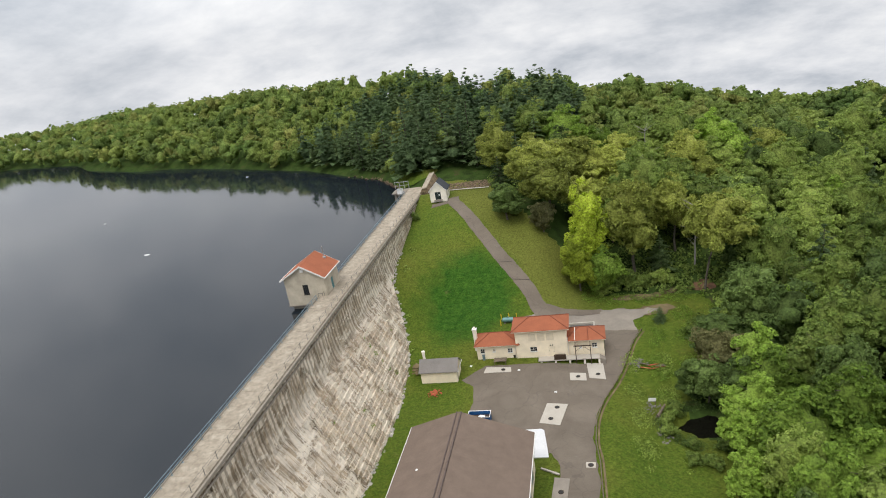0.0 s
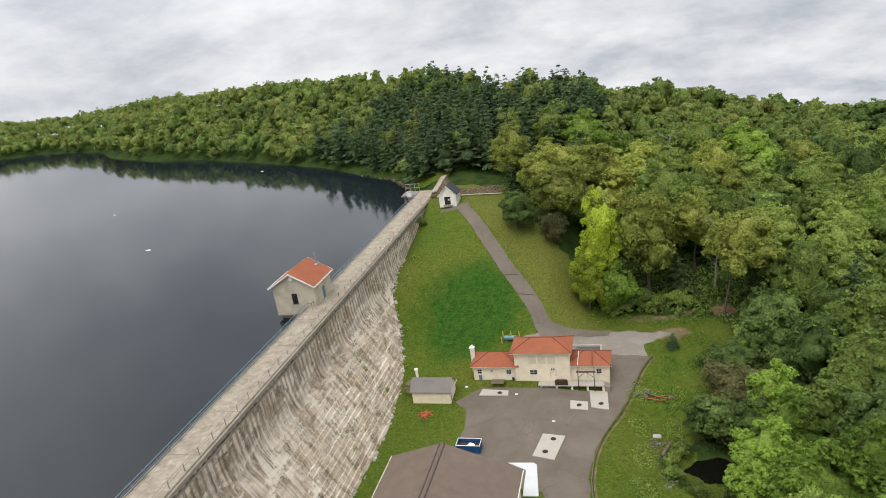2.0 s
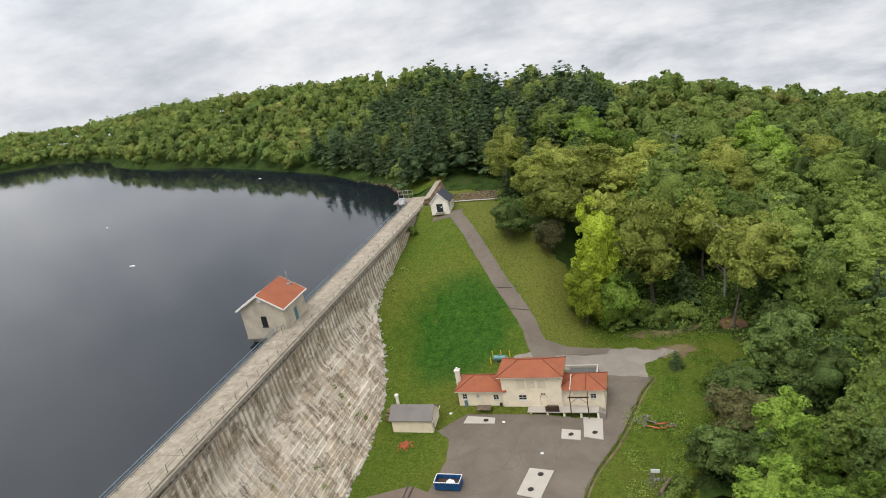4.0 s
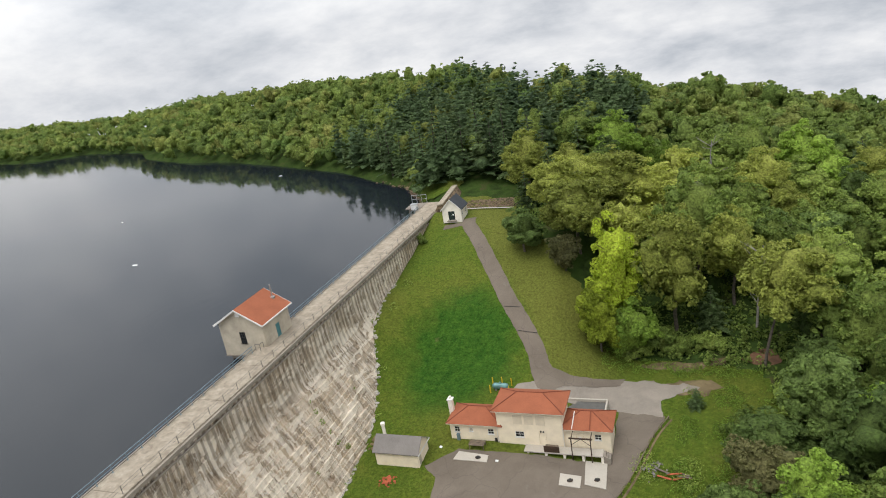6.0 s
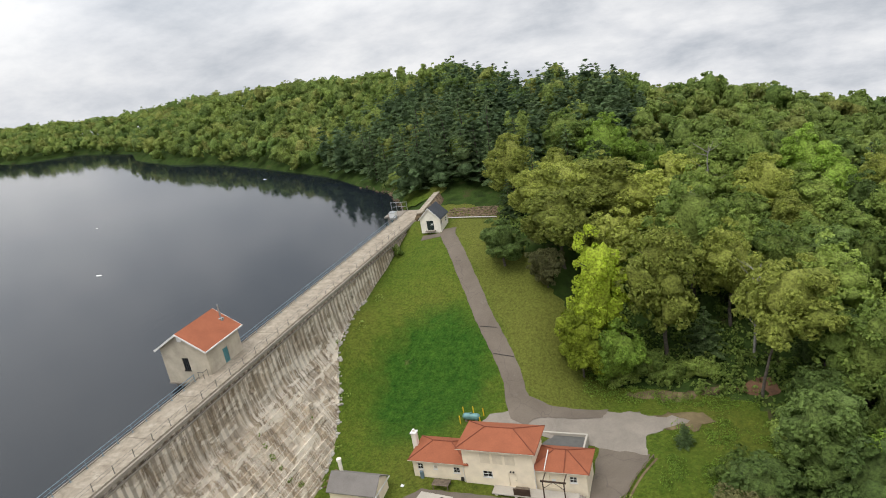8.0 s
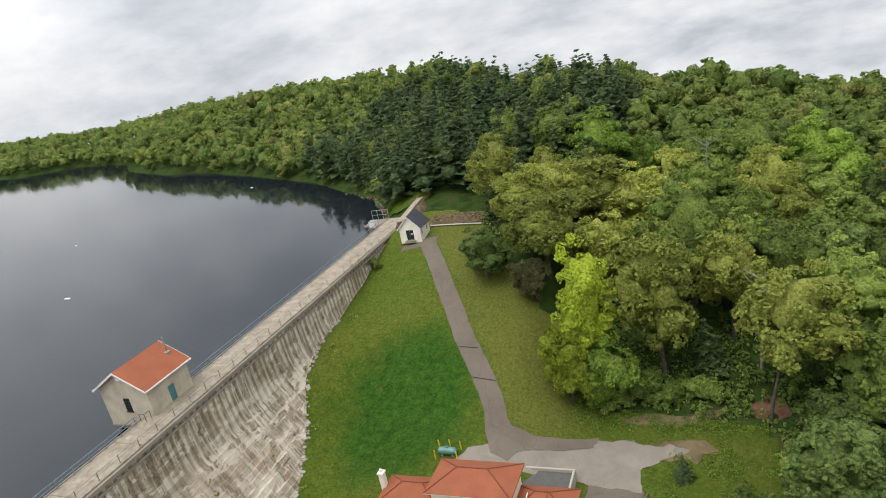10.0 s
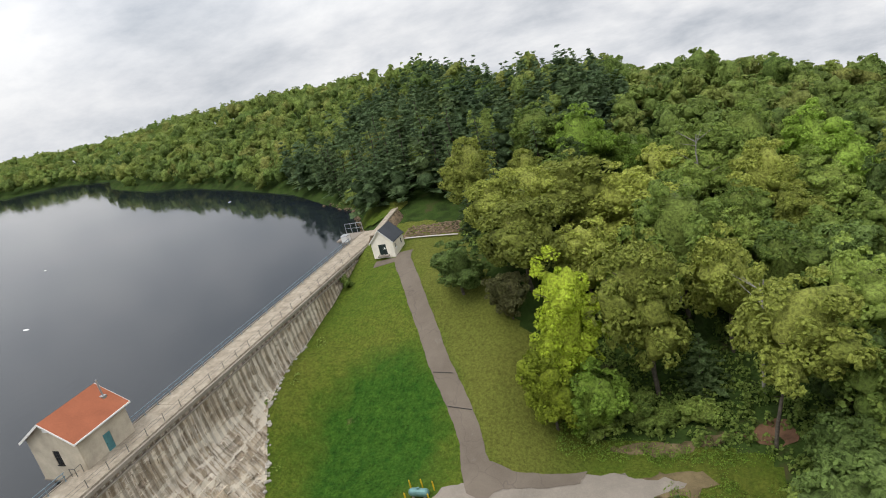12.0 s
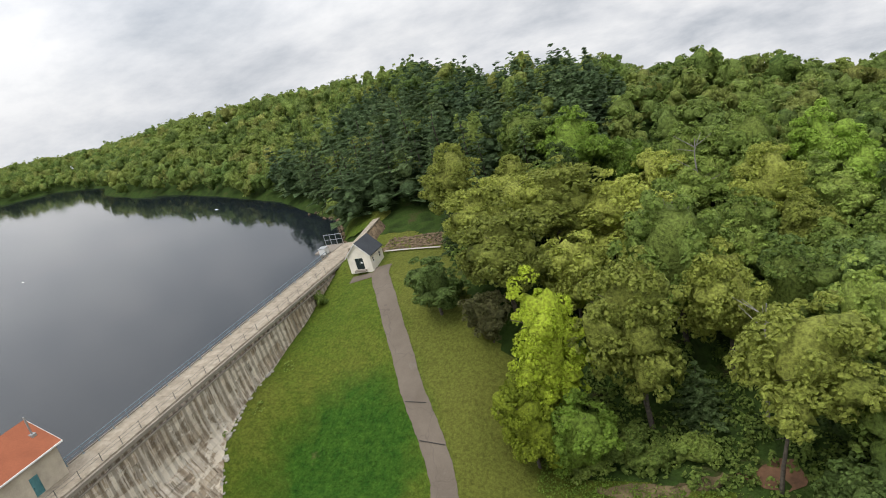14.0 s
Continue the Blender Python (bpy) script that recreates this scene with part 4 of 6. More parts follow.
plat = thing("intake_platform", (-6.8, 128.6, 20.5), "concrete intake platform with a pipe frame over the water", "platform")
box_part("deck", (-2.6, 2.0, -2.4, 2.4, -0.35, 0.0), M["slab_grey"], plat)
box_part("pier", (-2.0, -1.4, -1.8, -1.2, -9.0, -0.35), M["coping"], plat)
box_part("pier", (-2.0, -1.4, 1.2, 1.8, -9.0, -0.35), M["coping"], plat)
for px_ in (-2.4, -1.0, 0.4, 1.8):
    pipe_part("post", (px_, 2.2, 0), (px_, 2.2, 2.3), 0.07, M["galv"], plat)
pipe_part("rail", (-2.4, 2.2, 2.2), (1.8, 2.2, 2.2), 0.06, M["galv"], plat)
pipe_part("rail", (-2.4, 2.2, 1.1), (1.8, 2.2, 1.1), 0.05, M["galv"], plat)
cab = thing("control_cabinet", (-6.2, 125.4, 20.5), "white metal control cabinet on the dam crest", "cabinet")
box_part("body", (-0.9, 0.6, -0.8, 0.6, 0.08, 1.35), M["ivory"], cab, "", 0.04)
box_part("plinth", (-0.95, 0.65, -0.85, 0.65, -0.3, 0.08), M["slab_grey"], cab)
box_part("lid", (-1.0, 0.7, -0.9, 0.7, 1.35, 1.45), M["galv"], cab, "", 0.02)
strip("spillway_sill", [(8.6, 122.6), (14, 122.3), (20.5, 121.7)], 0.55, M["slab"], 0.28, "low pale concrete sill at the foot of the rubble", "sill")


def rock_mesh(seed, mat):
    rg = random.Random(seed)
    bm = bmesh.new()
    bmesh.ops.create_icosphere(bm, subdivisions=1, radius=1.0)
    for v in bm.verts:
        v.co *= rg.uniform(0.72, 1.15)
        v.co.z *= 0.7
    me = bpy.data.meshes.new("rock")
    bm.to_mesh(me)
    bm.free()
    me.materials.append(mat)
    return me


def rock_field(name, spots, mat, label):
    """Many loose stones as one object. spots: x, y, z, size."""
    rg = random.Random(len(spots))
    base = [rock_mesh(i, mat) for i in range(5)]
    co = [np.array([v.co for v in m.vertices]) for m in base]
    fc = [[tuple(p.vertices) for p in m.polygons] for m in base]
    V, F = [], []
    for x, y, z, s in spots:
        k = rg.randrange(5)
        a = rg.uniform(0, 6.28)
        r = np.array([[math.cos(a), -math.sin(a), 0], [math.sin(a), math.cos(a), 0], [0, 0, 1]])
        o = len(V)
        V += [tuple(p) for p in (co[k] * s * np.array([rg.uniform(0.7, 1.3), 1, rg.uniform(0.6, 1.1)])) @ r.T + (x, y, z)]
        F += [tuple(o + i for i in f) for f in fc[k]]
    return tagged(new(name, mesh_of(name, V, F, [mat])), label, "rocks", "", "stuff")


rg = random.Random(11)
spots = []
for i in range(900):
    x, y = rg.uniform(7.5, 24), rg.uniform(123.0, 128.5)
    spots.append((x, y, float(height(x, y)) + 0.1, rg.uniform(0.08, 0.34)))
rock_field("spillway_rubble", spots, M["rubble"], "brown broken stone bank behind the white hut")
spots = []
for i in range(230):
    y = rg.uniform(5, 92)
    x = 0.0
    for d in np.arange(6, 22, 0.25):
        x = float(face_x(d))
        if 20.5 - d < float(height(max(x, 0.5), y)):
            break
    x += rg.uniform(-0.7, 0.5)
    s = rg.uniform(0.15, 0.5) * (1.4 if rg.random() < 0.15 else 1)
    spots.append((x, y, float(height(max(x, 0.3), y)) + 0.05, s))
rock_field("toe_stones", spots, M["rock"], "fallen pale stones along the foot of the dam")
spots = []
for i in range(170):
    x, y = -2 - abs(rg.gauss(0, 14)), 0
    y = float(np.interp(x, SHORE_X, SHORE_Y)) + rg.uniform(-1.0, 2.0)
    spots.append((x, y, 18.1 + rg.uniform(-0.1, 0.3), rg.uniform(0.2, 0.7)))
rock_field("shore_stones", spots, M["rubble"], "pale stones along the lake shore")
drape("shore_grass", [(-13, 141.6), (-4.5, 134.5), (1.5, 137.5), (3.0, 141), (-4, 143), (-12, 148)], M["grass"], 0.12, "strip of yellowish grass on the lake shore", "grass")

# ---------------------------------------------------------------- cream house with red roofs
house = thing("pump_house", (35.4, 57.8, 1.5), "cream stucco house with red hipped roofs and a loading dock", "building")
L0, L1, L2, L3, DY = -12.4, -4.4, 5.6, 12.5, 5.2
low, high = 3.1, 6.05
# left wing
wall_part("wall", (L0, 0.25), (L1, 0.25), -1.5, low, 0.3, [(0.7, 1.6, 1.5, 2.5), (3.2, 3.8, 1.75, 2.35), (6.2, 7.2, 1.4, 2.35)], M["stucco"], house)
wall_part("wall", (L0, DY), (L0, 0.25), -1.5, low, 0.3, [], M["stucco"], house)
wall_part("wall", (L1, DY), (L0, DY), -1.5, low, 0.3, [], M["stucco"], house)
window_part((L0, 0.25), (L1, 0.25), 0.7, 1.6, 1.5, 2.5, house, bars=(1, 1))
window_part((L0, 0.25), (L1, 0.25), 3.2, 3.8, 1.75, 2.35, house, bars=(0, 0), pane_mat=M["stucco_grey"])
window_part((L0, 0.25), (L1, 0.25), 6.2, 7.2, 1.4, 2.35, house, bars=(1, 1))
# middle block
wall_part("wall", (L1, 0), (L2, 0), -1.5, high, 0.3, [(2.7, 4.1, 1.45, 2.45), (6.4, 7.5, 0.25, 2.35)], M["stucco"], house)
wall_part("wall", (L2, 0), (L2, DY + 0.2), -1.5, high, 0.3, [], M["stucco"], house)
wall_part("wall", (L2, DY + 0.2), (L1, DY + 0.2), -1.5, high, 0.3, [], M["stucco"], house)
wall_part("wall", (L1, DY + 0.2), (L1, 0), -1.5, high, 0.3, [], M["stucco"], house)
window_part((L1, 0), (L2, 0), 2.7, 4.1, 1.45, 2.45, house, bars=(1, 1))
d = box_part("door", (L1 + 6.43, L1 + 7.47, 0.06, 0.12, 0.25, 2.33), M["stucco"], house, "cream painted door", 0.015)
box_part("handle", (L1 + 7.28, L1 + 7.38, 0.01, 0.06, 1.2, 1.3), M["dark"], d)
for i in range(3):
    box_part("blind_panel", (L1 + 2.6 + i * 1.75, L1 + 4.0 + i * 1.75, -0.04, 0.0, 3.75, 5.35), M["panel"], house, "pale infilled upper opening", 0.02)
for i in range(2):
    box_part("wall_light", (L1 + 6.65 + i * 0.4, L1 + 6.85 + i * 0.4, -0.2, 0.0, 2.6, 2.8), M["dark"], house, "small dark wall light", 0.02)
# right wing
wall_part("wall", (L2, 0.5), (L3, 0.5), -1.5, low, 0.3, [(1.9, 3.0, 0.3, 2.35), (4.6, 5.6, 1.4, 2.35)], M["stucco"], house)
wall_part("wall", (L3, 0.5), (L3, DY), -1.5, low, 0.3, [], M["stucco"], house)
wall_part("wall", (L3, DY), (L2, DY), -1.5, low, 0.3, [], M["stucco"], house)
window_part((L2, 0.5), (L3, 0.5), 4.6, 5.6, 1.4, 2.35, house, bars=(1, 1))
d = box_part("door", (L2 + 1.93, L2 + 2.97, 0.56, 0.62, 0.3, 2.33), M["stucco"], house, "cream door with a pale notice", 0.015)
box_part("notice", (L2 + 2.2, L2 + 2.7, 0.535, 0.56, 1.2, 1.7), M["ivory"], d, "", 0.004)


def ridged(name, *a, **k):
    ob, eave, rid = hip_roof(name, *a, **k)
    for p, q in ((eave[0], rid[0]), (eave[3], rid[0]), (eave[1], rid[1]), (eave[2], rid[1]), (rid[0], rid[1])):
        pipe_part("ridge_tiles", Vector(p) + Vector((0, 0, 0.02)), Vector(q) + Vector((0, 0, 0.02)), 0.075, M["ridge_red"], ob, n=6)
    return ob


ridged("roof", L0, L1 + 0.3, 0.25, DY, low, 1.55, 3.2, M["red_roof"], house, over=0.45)
ridged("roof", L1, L2, 0, DY + 0.2, high, 1.55, 3.6, M["red_roof"], house, over=0.6)
ridged("roof", L2 - 0.3, L3, 0.5, DY, low, 1.55, 3.2, M["red_roof"], house, over=0.45)
for x0, x1, y0, z in ((L0 - 0.45, L1, -0.2, low), (L1 - 0.6, L2 + 0.6, -0.6, high), (L2, L3 + 0.45, 0.05, low)):
    box_part("gutter", (x0, x1, y0 - 0.08, y0, z + 0.03, z + 0.12), M["stucco_grey"], house, "thin tan gutter along the eaves", 0.02)
pipe_part("roof_pipe", (L2 + 1.4, 0.1, low + 0.3), (L2 + 1.6, 2.5, low + 1.75), 0.07, M["trim"], house, "white vent pipe laid up the roof")
pipe_part("roof_pipe", (L2 + 4.0, 0.1, low + 0.3), (L2 + 4.0, 2.6, low + 1.8), 0.05, M["ridge_red"], house)
chim = box_part("chimney", (L0 - 0.85, L0 - 0.1, 2.9, 3.7, -1.2, 5.4), M["hut_white"], house, "cream stucco chimney", 0.06)
box_part("chimney_cap", (L0 - 0.95, L0 + 0.0, 2.8, 3.8, 5.4, 5.62), M["trim"], chim, "", 0.04)
pipe_part("chimney_pot", (L0 - 0.48, 3.3, 5.6), (L0 - 0.48, 3.3, 6.0), 0.2, M["hut_white"], chim)
box_part("meter_box", (L0 + 1.0, L0 + 1.5, -0.1, 0.24, -0.6, 1.3), M["rail_blue"], house, "blue-grey meter cabinet on the wall", 0.03)
box_part("wall_unit", (L1 - 0.75, L1 - 0.35, -0.05, 0.24, 0.35, 0.85), M["dark"], house, "dark louvred wall unit", 0.02)
pipe_part("downpipe", (L1 - 0.2, 0.12, -0.4), (L1 - 0.2, 0.12, low), 0.05, M["trim"], house)
pipe_part("downpipe", (L2 + 0.1, -0.1, 0.1), (L2 + 0.1, -0.1, low + 1.2), 0.05, M["trim"], house)
# loading dock
dock = part("loading_dock", (lambda b: (bm_box(b, L1 + 4.2, L3 - 1.0, -1.7, -0.02, 0.05, 0.28), b)[1])(bmesh.new()), M["slab"], house, "pale concrete loading dock", 0.03)
for i in range(5):
    xx = L1 + 4.6 + i * 2.75
    box_part("pier", (xx, xx + 0.35, -1.6, -0.2, -1.3, 0.05), M["hut_white"], dock, "", 0.02)
for i in range(3):
    box_part("stair", (L3 - 1.0 + i * 0.35, L3 - 0.65 + i * 0.35, -1.5, -0.1, -1.3, 0.12 - i * 0.18), M["slab_grey"], dock, "", 0.02)
box_part("railing_panel", (L1 + 7.3, L1 + 9.6, -1.68, -1.6, 0.28, 1.35), M["rust"], dock, "rusty sheet railing", 0.01)
box_part("crate", (L1 + 7.5, L1 + 9.4, -1.5, -0.9, 0.285, 1.15), M["wood"], dock, "", 0.03)
fr = new("hoist_frame")
fr.parent = house
tagged(fr, "rusty steel hoist frame over the dock")
for xx in (L2 + 1.5, L2 + 4.3):
    box_part("upright", (xx - 0.07, xx + 0.07, -1.75, -1.6, -1.2, 3.0), M["rust"], fr, "", 0.01)
    box_part("arm", (xx - 0.06, xx + 0.06, -1.72, 0.5, 2.9, 3.03), M["rust"], fr, "", 0.01)
box_part("beam", (L2 + 1.2, L2 + 4.6, -1.78, -1.6, 2.95, 3.15), M["rust"], fr, "", 0.01)
pipe_part("brace", (L2 + 1.5, -1.68, 1.9), (L2 + 2.9, -1.68, 3.0), 0.04, M["rust"], fr)
pipe_part("brace", (L2 + 4.3, -1.68, 1.9), (L2 + 2.9, -1.68, 3.0), 0.04, M["rust"], fr)
# walled pit behind the house
pit = thing("pit_wall", (43.0, 66.8, 1.9), "low concrete pit wall with a dark floor behind the house", "wall")
box_part("wall", (-3.6, 3.4, 2.2, 2.5, -0.8, 1.0), M["slab"], pit, "", 0.04)
box_part("wall", (3.1, 3.4, -1.2, 2.2, -0.8, 1.0), M["slab"], pit, "", 0.04)
box_part("cover", (-3.6, 3.1, -1.2, 2.2, -0.8, 0.55), M["rail_grey"], pit, "dark grey grating cover", 0.02)

# table before the house
tab = thing("work_table", (27.7, 56.6, 1.45), "weathered wooden work table on the grass", "table")
for i in range(5):
    box_part("plank", (-1.25, 1.25, -0.75 + i * 0.3, -0.48 + i * 0.3, 0.78, 0.84), M["wood"], tab, "", 0.01)
for a in (-1.1, 1.1):
    for b in (-0.6, 0.6):
        box_part("leg", (a - 0.05, a + 0.05, b - 0.05, b + 0.05, -0.1, 0.78), M["wood"], tab, "", 0.01)

# ---------------------------------------------------------------- shed
shed = thing("shed", (16.2, 53.4, 0.9), "cream block shed with a grey shingled lean-to roof beside the dam", "shed")
sx, sy = 3.6, 2.1
sc = [(-sx, -sy), (sx, -sy), (sx, sy), (-sx, sy)]
wall_part("wall", sc[0], sc[1], -0.9, 2.5, 0.25, [], M["stucco"], shed)
wall_part("wall", sc[2], sc[3], -0.9, 2.5, 0.25, [], M["stucco"], shed)
wall_part("wall", sc[1], sc[2], -0.9, 2.5, 0.25, [(0.5, 1.4, 0.05, 2.1)], M["stucco"], shed, "", 1.5)
wall_part("wall", sc[3], sc[0], -0.9, 2.5, 0.25, [], M["stucco"], shed, "", 1.5)
gable_roof("roof", -sx, sx, -sy, sy, 2.5, 1.55, M["grey_roof"], shed, 0.3, 0.14, "x")
d = box_part("door", (sx - 0.12, sx - 0.05, -sy + 0.52, -sy + 1.38, 0.05, 2.08), M["stucco_grey"], shed, "tan plank door", 0.015)
box_part("handle", (sx - 0.05, sx, -sy + 0.6, -sy + 0.66, 0.95, 1.1), M["dark"], d)
pipe_part("vent_pipe", (-sx + 0.2, 1.7, 2.0), (-sx + 0.2, 1.7, 4.7), 0.28, M["hut_white"], shed, "white round vent pipe")
pipe_part("vent_cap", (-sx + 0.2, 1.7, 4.7), (-sx + 0.2, 1.7, 5.0), 0.38, M["hut_white"], shed)
box_part("bargeboard", (sx + 0.3, sx + 0.36, -sy - 0.3, sy + 0.3, 2.16, 2.4), M["trim"], shed, "", 0.01)

# ---------------------------------------------------------------- garage with the brown roof
gar = thing("garage", (27.0, 3.0, 0.0), "large garage with a brown shingled gable roof and white eaves", "building")
g0, g1, gf, gk, ge, gr_low = -9.0, 8.9, 23.2, -40.0, 7.7, 6.3
gc = [(g0, gk), (g1, gk), (g1, gf), (g0, gf)]
wall_part("wall", gc[0], gc[1], -1.0, gr_low, 0.3, [], M["stucco"], gar)
wall_part("wall", gc[1], gc[2], -1.0, gr_low, 0.3, [(52, 56, 0.05, 3.6), (58, 61, 0.05, 3.4)], M["stucco"], gar)
wall_part("wall", gc[2], gc[3], -1.0, gr_low, 0.3, [], M["stucco"], gar)
wall_part("wall", gc[3], gc[0], -1.0, ge, 0.3, [], M["stucco"], gar)
for a, b, h in ((52, 56, 3.6), (58, 61, 3.4)):
    box_part("roller_door", (g1 - 0.15, g1 - 0.08, gk + a + 0.02, gk + b - 0.02, 0.05, h - 0.02), M["galv"], gar, "grey roller door", 0.02)
ridge_x, ridge_z = -1.6, 10.5
bm = bmesh.new()
prof = [(g0 - 0.6, ge + 0.02), (ridge_x, ridge_z - 0.2), (g1 + 0.6, gr_low - 0.2), (g1 + 0.6, gr_low + 0.02), (ridge_x, ridge_z), (g0 - 0.6, ge + 0.24)]
a = [bm.verts.new((p, gk - 0.6, q)) for p, q in prof]
b = [bm.verts.new((p, gf + 0.6, q)) for p, q in prof]
for k in range(6):
    bm.faces.new((a[k], a[(k + 1) % 6], b[(k + 1) % 6], b[k]))
for s in (a, b):
    bm.faces.new((s[0], s[1], s[4], s[5]))
    bm.faces.new((s[1], s[2], s[3], s[4]))
groof = part("roof", bm, M["brown_roof"], gar)
bm = bmesh.new()
for yy in (gk + 0.1, gf - 0.3):
    vs = [bm.verts.new((p, yy + d, q)) for d in (0, 0.2) for p, q in ((g0, gr_low), (g1, gr_low), (ridge_x, ridge_z - 0.22), (g0, ge))]
    for f in ((0, 1, 2, 3), (7, 6, 5, 4), (0, 4, 5, 1), (1, 5, 6, 2), (2, 6, 7, 3), (3, 7, 4, 0)):
        bm.faces.new([vs[i] for i in f])
part("gable", bm, M["stucco"], gar)
for k in (-0.35, 0.35):
    box_part("ridge_cap", (ridge_x + k - 0.08, ridge_x + k + 0.08, gk - 0.6, gf + 0.6, ridge_z - 0.1 - 0.06 * (k > 0), ridge_z + 0.05), M["ridge_brown"], groof, "", 0.02)
for xx, zz in ((g0 - 0.72, ge), (g1 + 0.6, gr_low - 0.22)):
    box_part("gutter", (xx, xx + 0.12, gk - 0.6, gf + 0.6, zz - 0.02, zz + 0.2), M["trim"], gar, "white eaves gutter", 0.02)
rv = thing("roof_vent", (21.0, 15.0, 8.55), "small white vent on the brown garage roof", "vent")
pipe_part("pipe", (0, 0, -0.1), (0, 0, 0.5), 0.12, M["ivory"], rv)
pipe_part("cap", (0, 0, 0.5), (0, 0, 0.6), 0.18, M["ivory"], rv)
beam = thing("timber_beam", (38.2, 25.4, 0.05), "pale timber beam lying in the grass beside the garage", "beam", rz=-28)
box_part("beam", (-1.6, 1.6, -0.14, 0.14, 0.0, 0.25), M["slab"], beam, "", 0.02)

# ---------------------------------------------------------------- dumpster
dump = thing("dumpster", (25.6, 39.2, 0.1), "blue open-top steel dumpster with rubbish, standing on the asphalt", "dumpster")
dw, dd, dh = 1.95, 0.98, 1.4
for nm, v0, v1 in (("side", (-dw, -dd), (dw, -dd)), ("side", (dw, dd), (-dw, dd)), ("end", (dw, -dd), (dw, dd)), ("end", (-dw, dd), (-dw, -dd))):
    wall_part(nm, v0, v1, 0.12, dh, 0.06, [], M["blue"], dump)
box_part("floor", (-dw + 0.06, dw - 0.06, -dd + 0.06, dd - 0.06, 0.15, 0.35), M["rust"], dump, "", 0.0)
box_part("load", (-dw + 0.08, dw - 0.08, -dd + 0.08, dd - 0.08, 0.35, 0.75), M["rust"], dump, "dark brown rubbish", 0.05)
for v in ((-dw - 0.06, dw + 0.06, -dd - 0.07, -dd + 0.05), (-dw - 0.06, dw + 0.06, dd - 0.05, dd + 0.07), (-dw - 0.07, -dw + 0.05, -dd, dd), (dw - 0.05, dw + 0.07, -dd, dd)):
    box_part("rim", (*v, dh, dh + 0.1), M["ivory"], dump, "worn pale rim", 0.02)
for i in range(6):
    xx = -dw + 0.25 + i * 0.68
    box_part("rib", (xx, xx + 0.1, -dd - 0.07, -dd, 0.14, dh - 0.05), M["blue"], dump, "", 0.01)
for i in range(2):
    box_part("skid", (-dw, dw, -0.8 + i * 1.4, -0.6 + i * 1.4, 0.0, 0.14), M["dark"], dump, "", 0.01)
bm = bmesh.new()
bmesh.ops.create_icosphere(bm, subdivisions=2, radius=0.55)
rg2 = random.Random(3)
for v in bm.verts:
    v.co = Vector((v.co.x * 1.2 + 0.3, v.co.y, v.co.z * 0.6 + 0.75)) * rg2.uniform(0.9, 1.12)
part("rubbish_bag", bm, M["ivory"], dump, "crumpled white rubbish bag")

# ---------------------------------------------------------------- gas tank with yellow bollards
tank = thing("gas_tank", (28.5, 69.4, 3.6), "horizontal teal gas tank on concrete feet on the lawn", "tank")
bm = bmesh.new()
bmesh.ops.create_uvsphere(bm, u_segments=16, v_segments=10, radius=0.55)
for v in bm.verts:
    v.co = Vector((v.co.z + (0.9 if v.co.z > 0.01 else (-0.9 if v.co.z < -0.01 else 0)), v.co.y, v.co.x + 0.95))
part("shell", bm, M["tank"], tank)
for s in (-0.8, 0.8):
    box_part("foot", (s - 0.15, s + 0.15, -0.4, 0.4, -0.25, 0.5), M["slab_grey"], tank, "", 0.02)
pipe_part("valve_dome", (0, 0, 1.4), (0, 0, 1.68), 0.16, M["tank"], tank)
for x, y in ((26.9, 68.5), (30.2, 68.5), (26.9, 70.4), (30.2, 70.4), (28.5, 70.6)):
    b = thing("bollard", (x, y, float(height(x, y)) - 0.05), "yellow painted steel bollard beside the gas tank", "bollard", "bollards round the gas tank")
    pipe_part("post", (0, 0, 0), (0, 0, 1.45), 0.1, M["yellow"], b)
    pipe_part("cap", (0, 0, 1.45), (0, 0, 1.52), 0.1, M["yellow"], b, r1=0.04)

# ---------------------------------------------------------------- guard rail by the yard
RAIL = [(55.6, 67.4), (53.6, 62.8), (50.7, 53.8), (46.9, 43.9), (45.6, 38.4), (45.3, 32.7), (45.8, 27.5), (46.0, 14.0)]
gr = thing("guard_rail", (0, 0, 0), "low weathered timber guard rail along the edge of the yard", "guard rail")
pts = []
for a, b in zip(RAIL, RAIL[1:]):
    nseg = max(1, int((Vector(b) - Vector(a)).length / 2.2))
    pts += [Vector(a).lerp(Vector(b), i / nseg) for i in range(nseg)]
pts.append(Vector(RAIL[-1]))
for i, p in enumerate(pts):
    z = float(height(p.x, p.y))
    box_part("post", (p.x - 0.09, p.x + 0.09, p.y - 0.09, p.y + 0.09, z - 0.2, z + 0.62), M["wood"], gr, "", 0.015)
    if i:
        q = pts[i - 1]
        zq = float(height(q.x, q.y))
        pipe_part("rail", (q.x, q.y, zq + 0.56), (p.x, p.y, z + 0.56), 0.085, M["wood"], gr, n=6)
strip("sand_verge", [(x + 0.45, y) for x, y in RAIL], 0.32, M["soil"], 0.03, "strip of bare soil along the guard rail", "ground")

# ---------------------------------------------------------------- debris, stream and small things
rg = random.Random(21)
rock_field("stream_stones", [(rg.gauss(55.6, 0.9), rg.gauss(37.2, 1.3), -2.6, rg.uniform(0.1, 0.32)) for i in range(80)] + [(rg.gauss(55.0, 0.8), rg.gauss(44.5, 1.5), -2.1, rg.uniform(0.08, 0.26)) for i in range(40)], M["rock_dark"], "grey stones at the mouth of the stream")
rock_field("debris_heap", [(rg.gauss(53.6, 0.9), rg.gauss(57.6, 1.2), float(height(53.6, 57.6)) + 0.05, rg.uniform(0.08, 0.26)) for i in range(80)], M["rock_dark"], "heap of broken stone beside the yard")
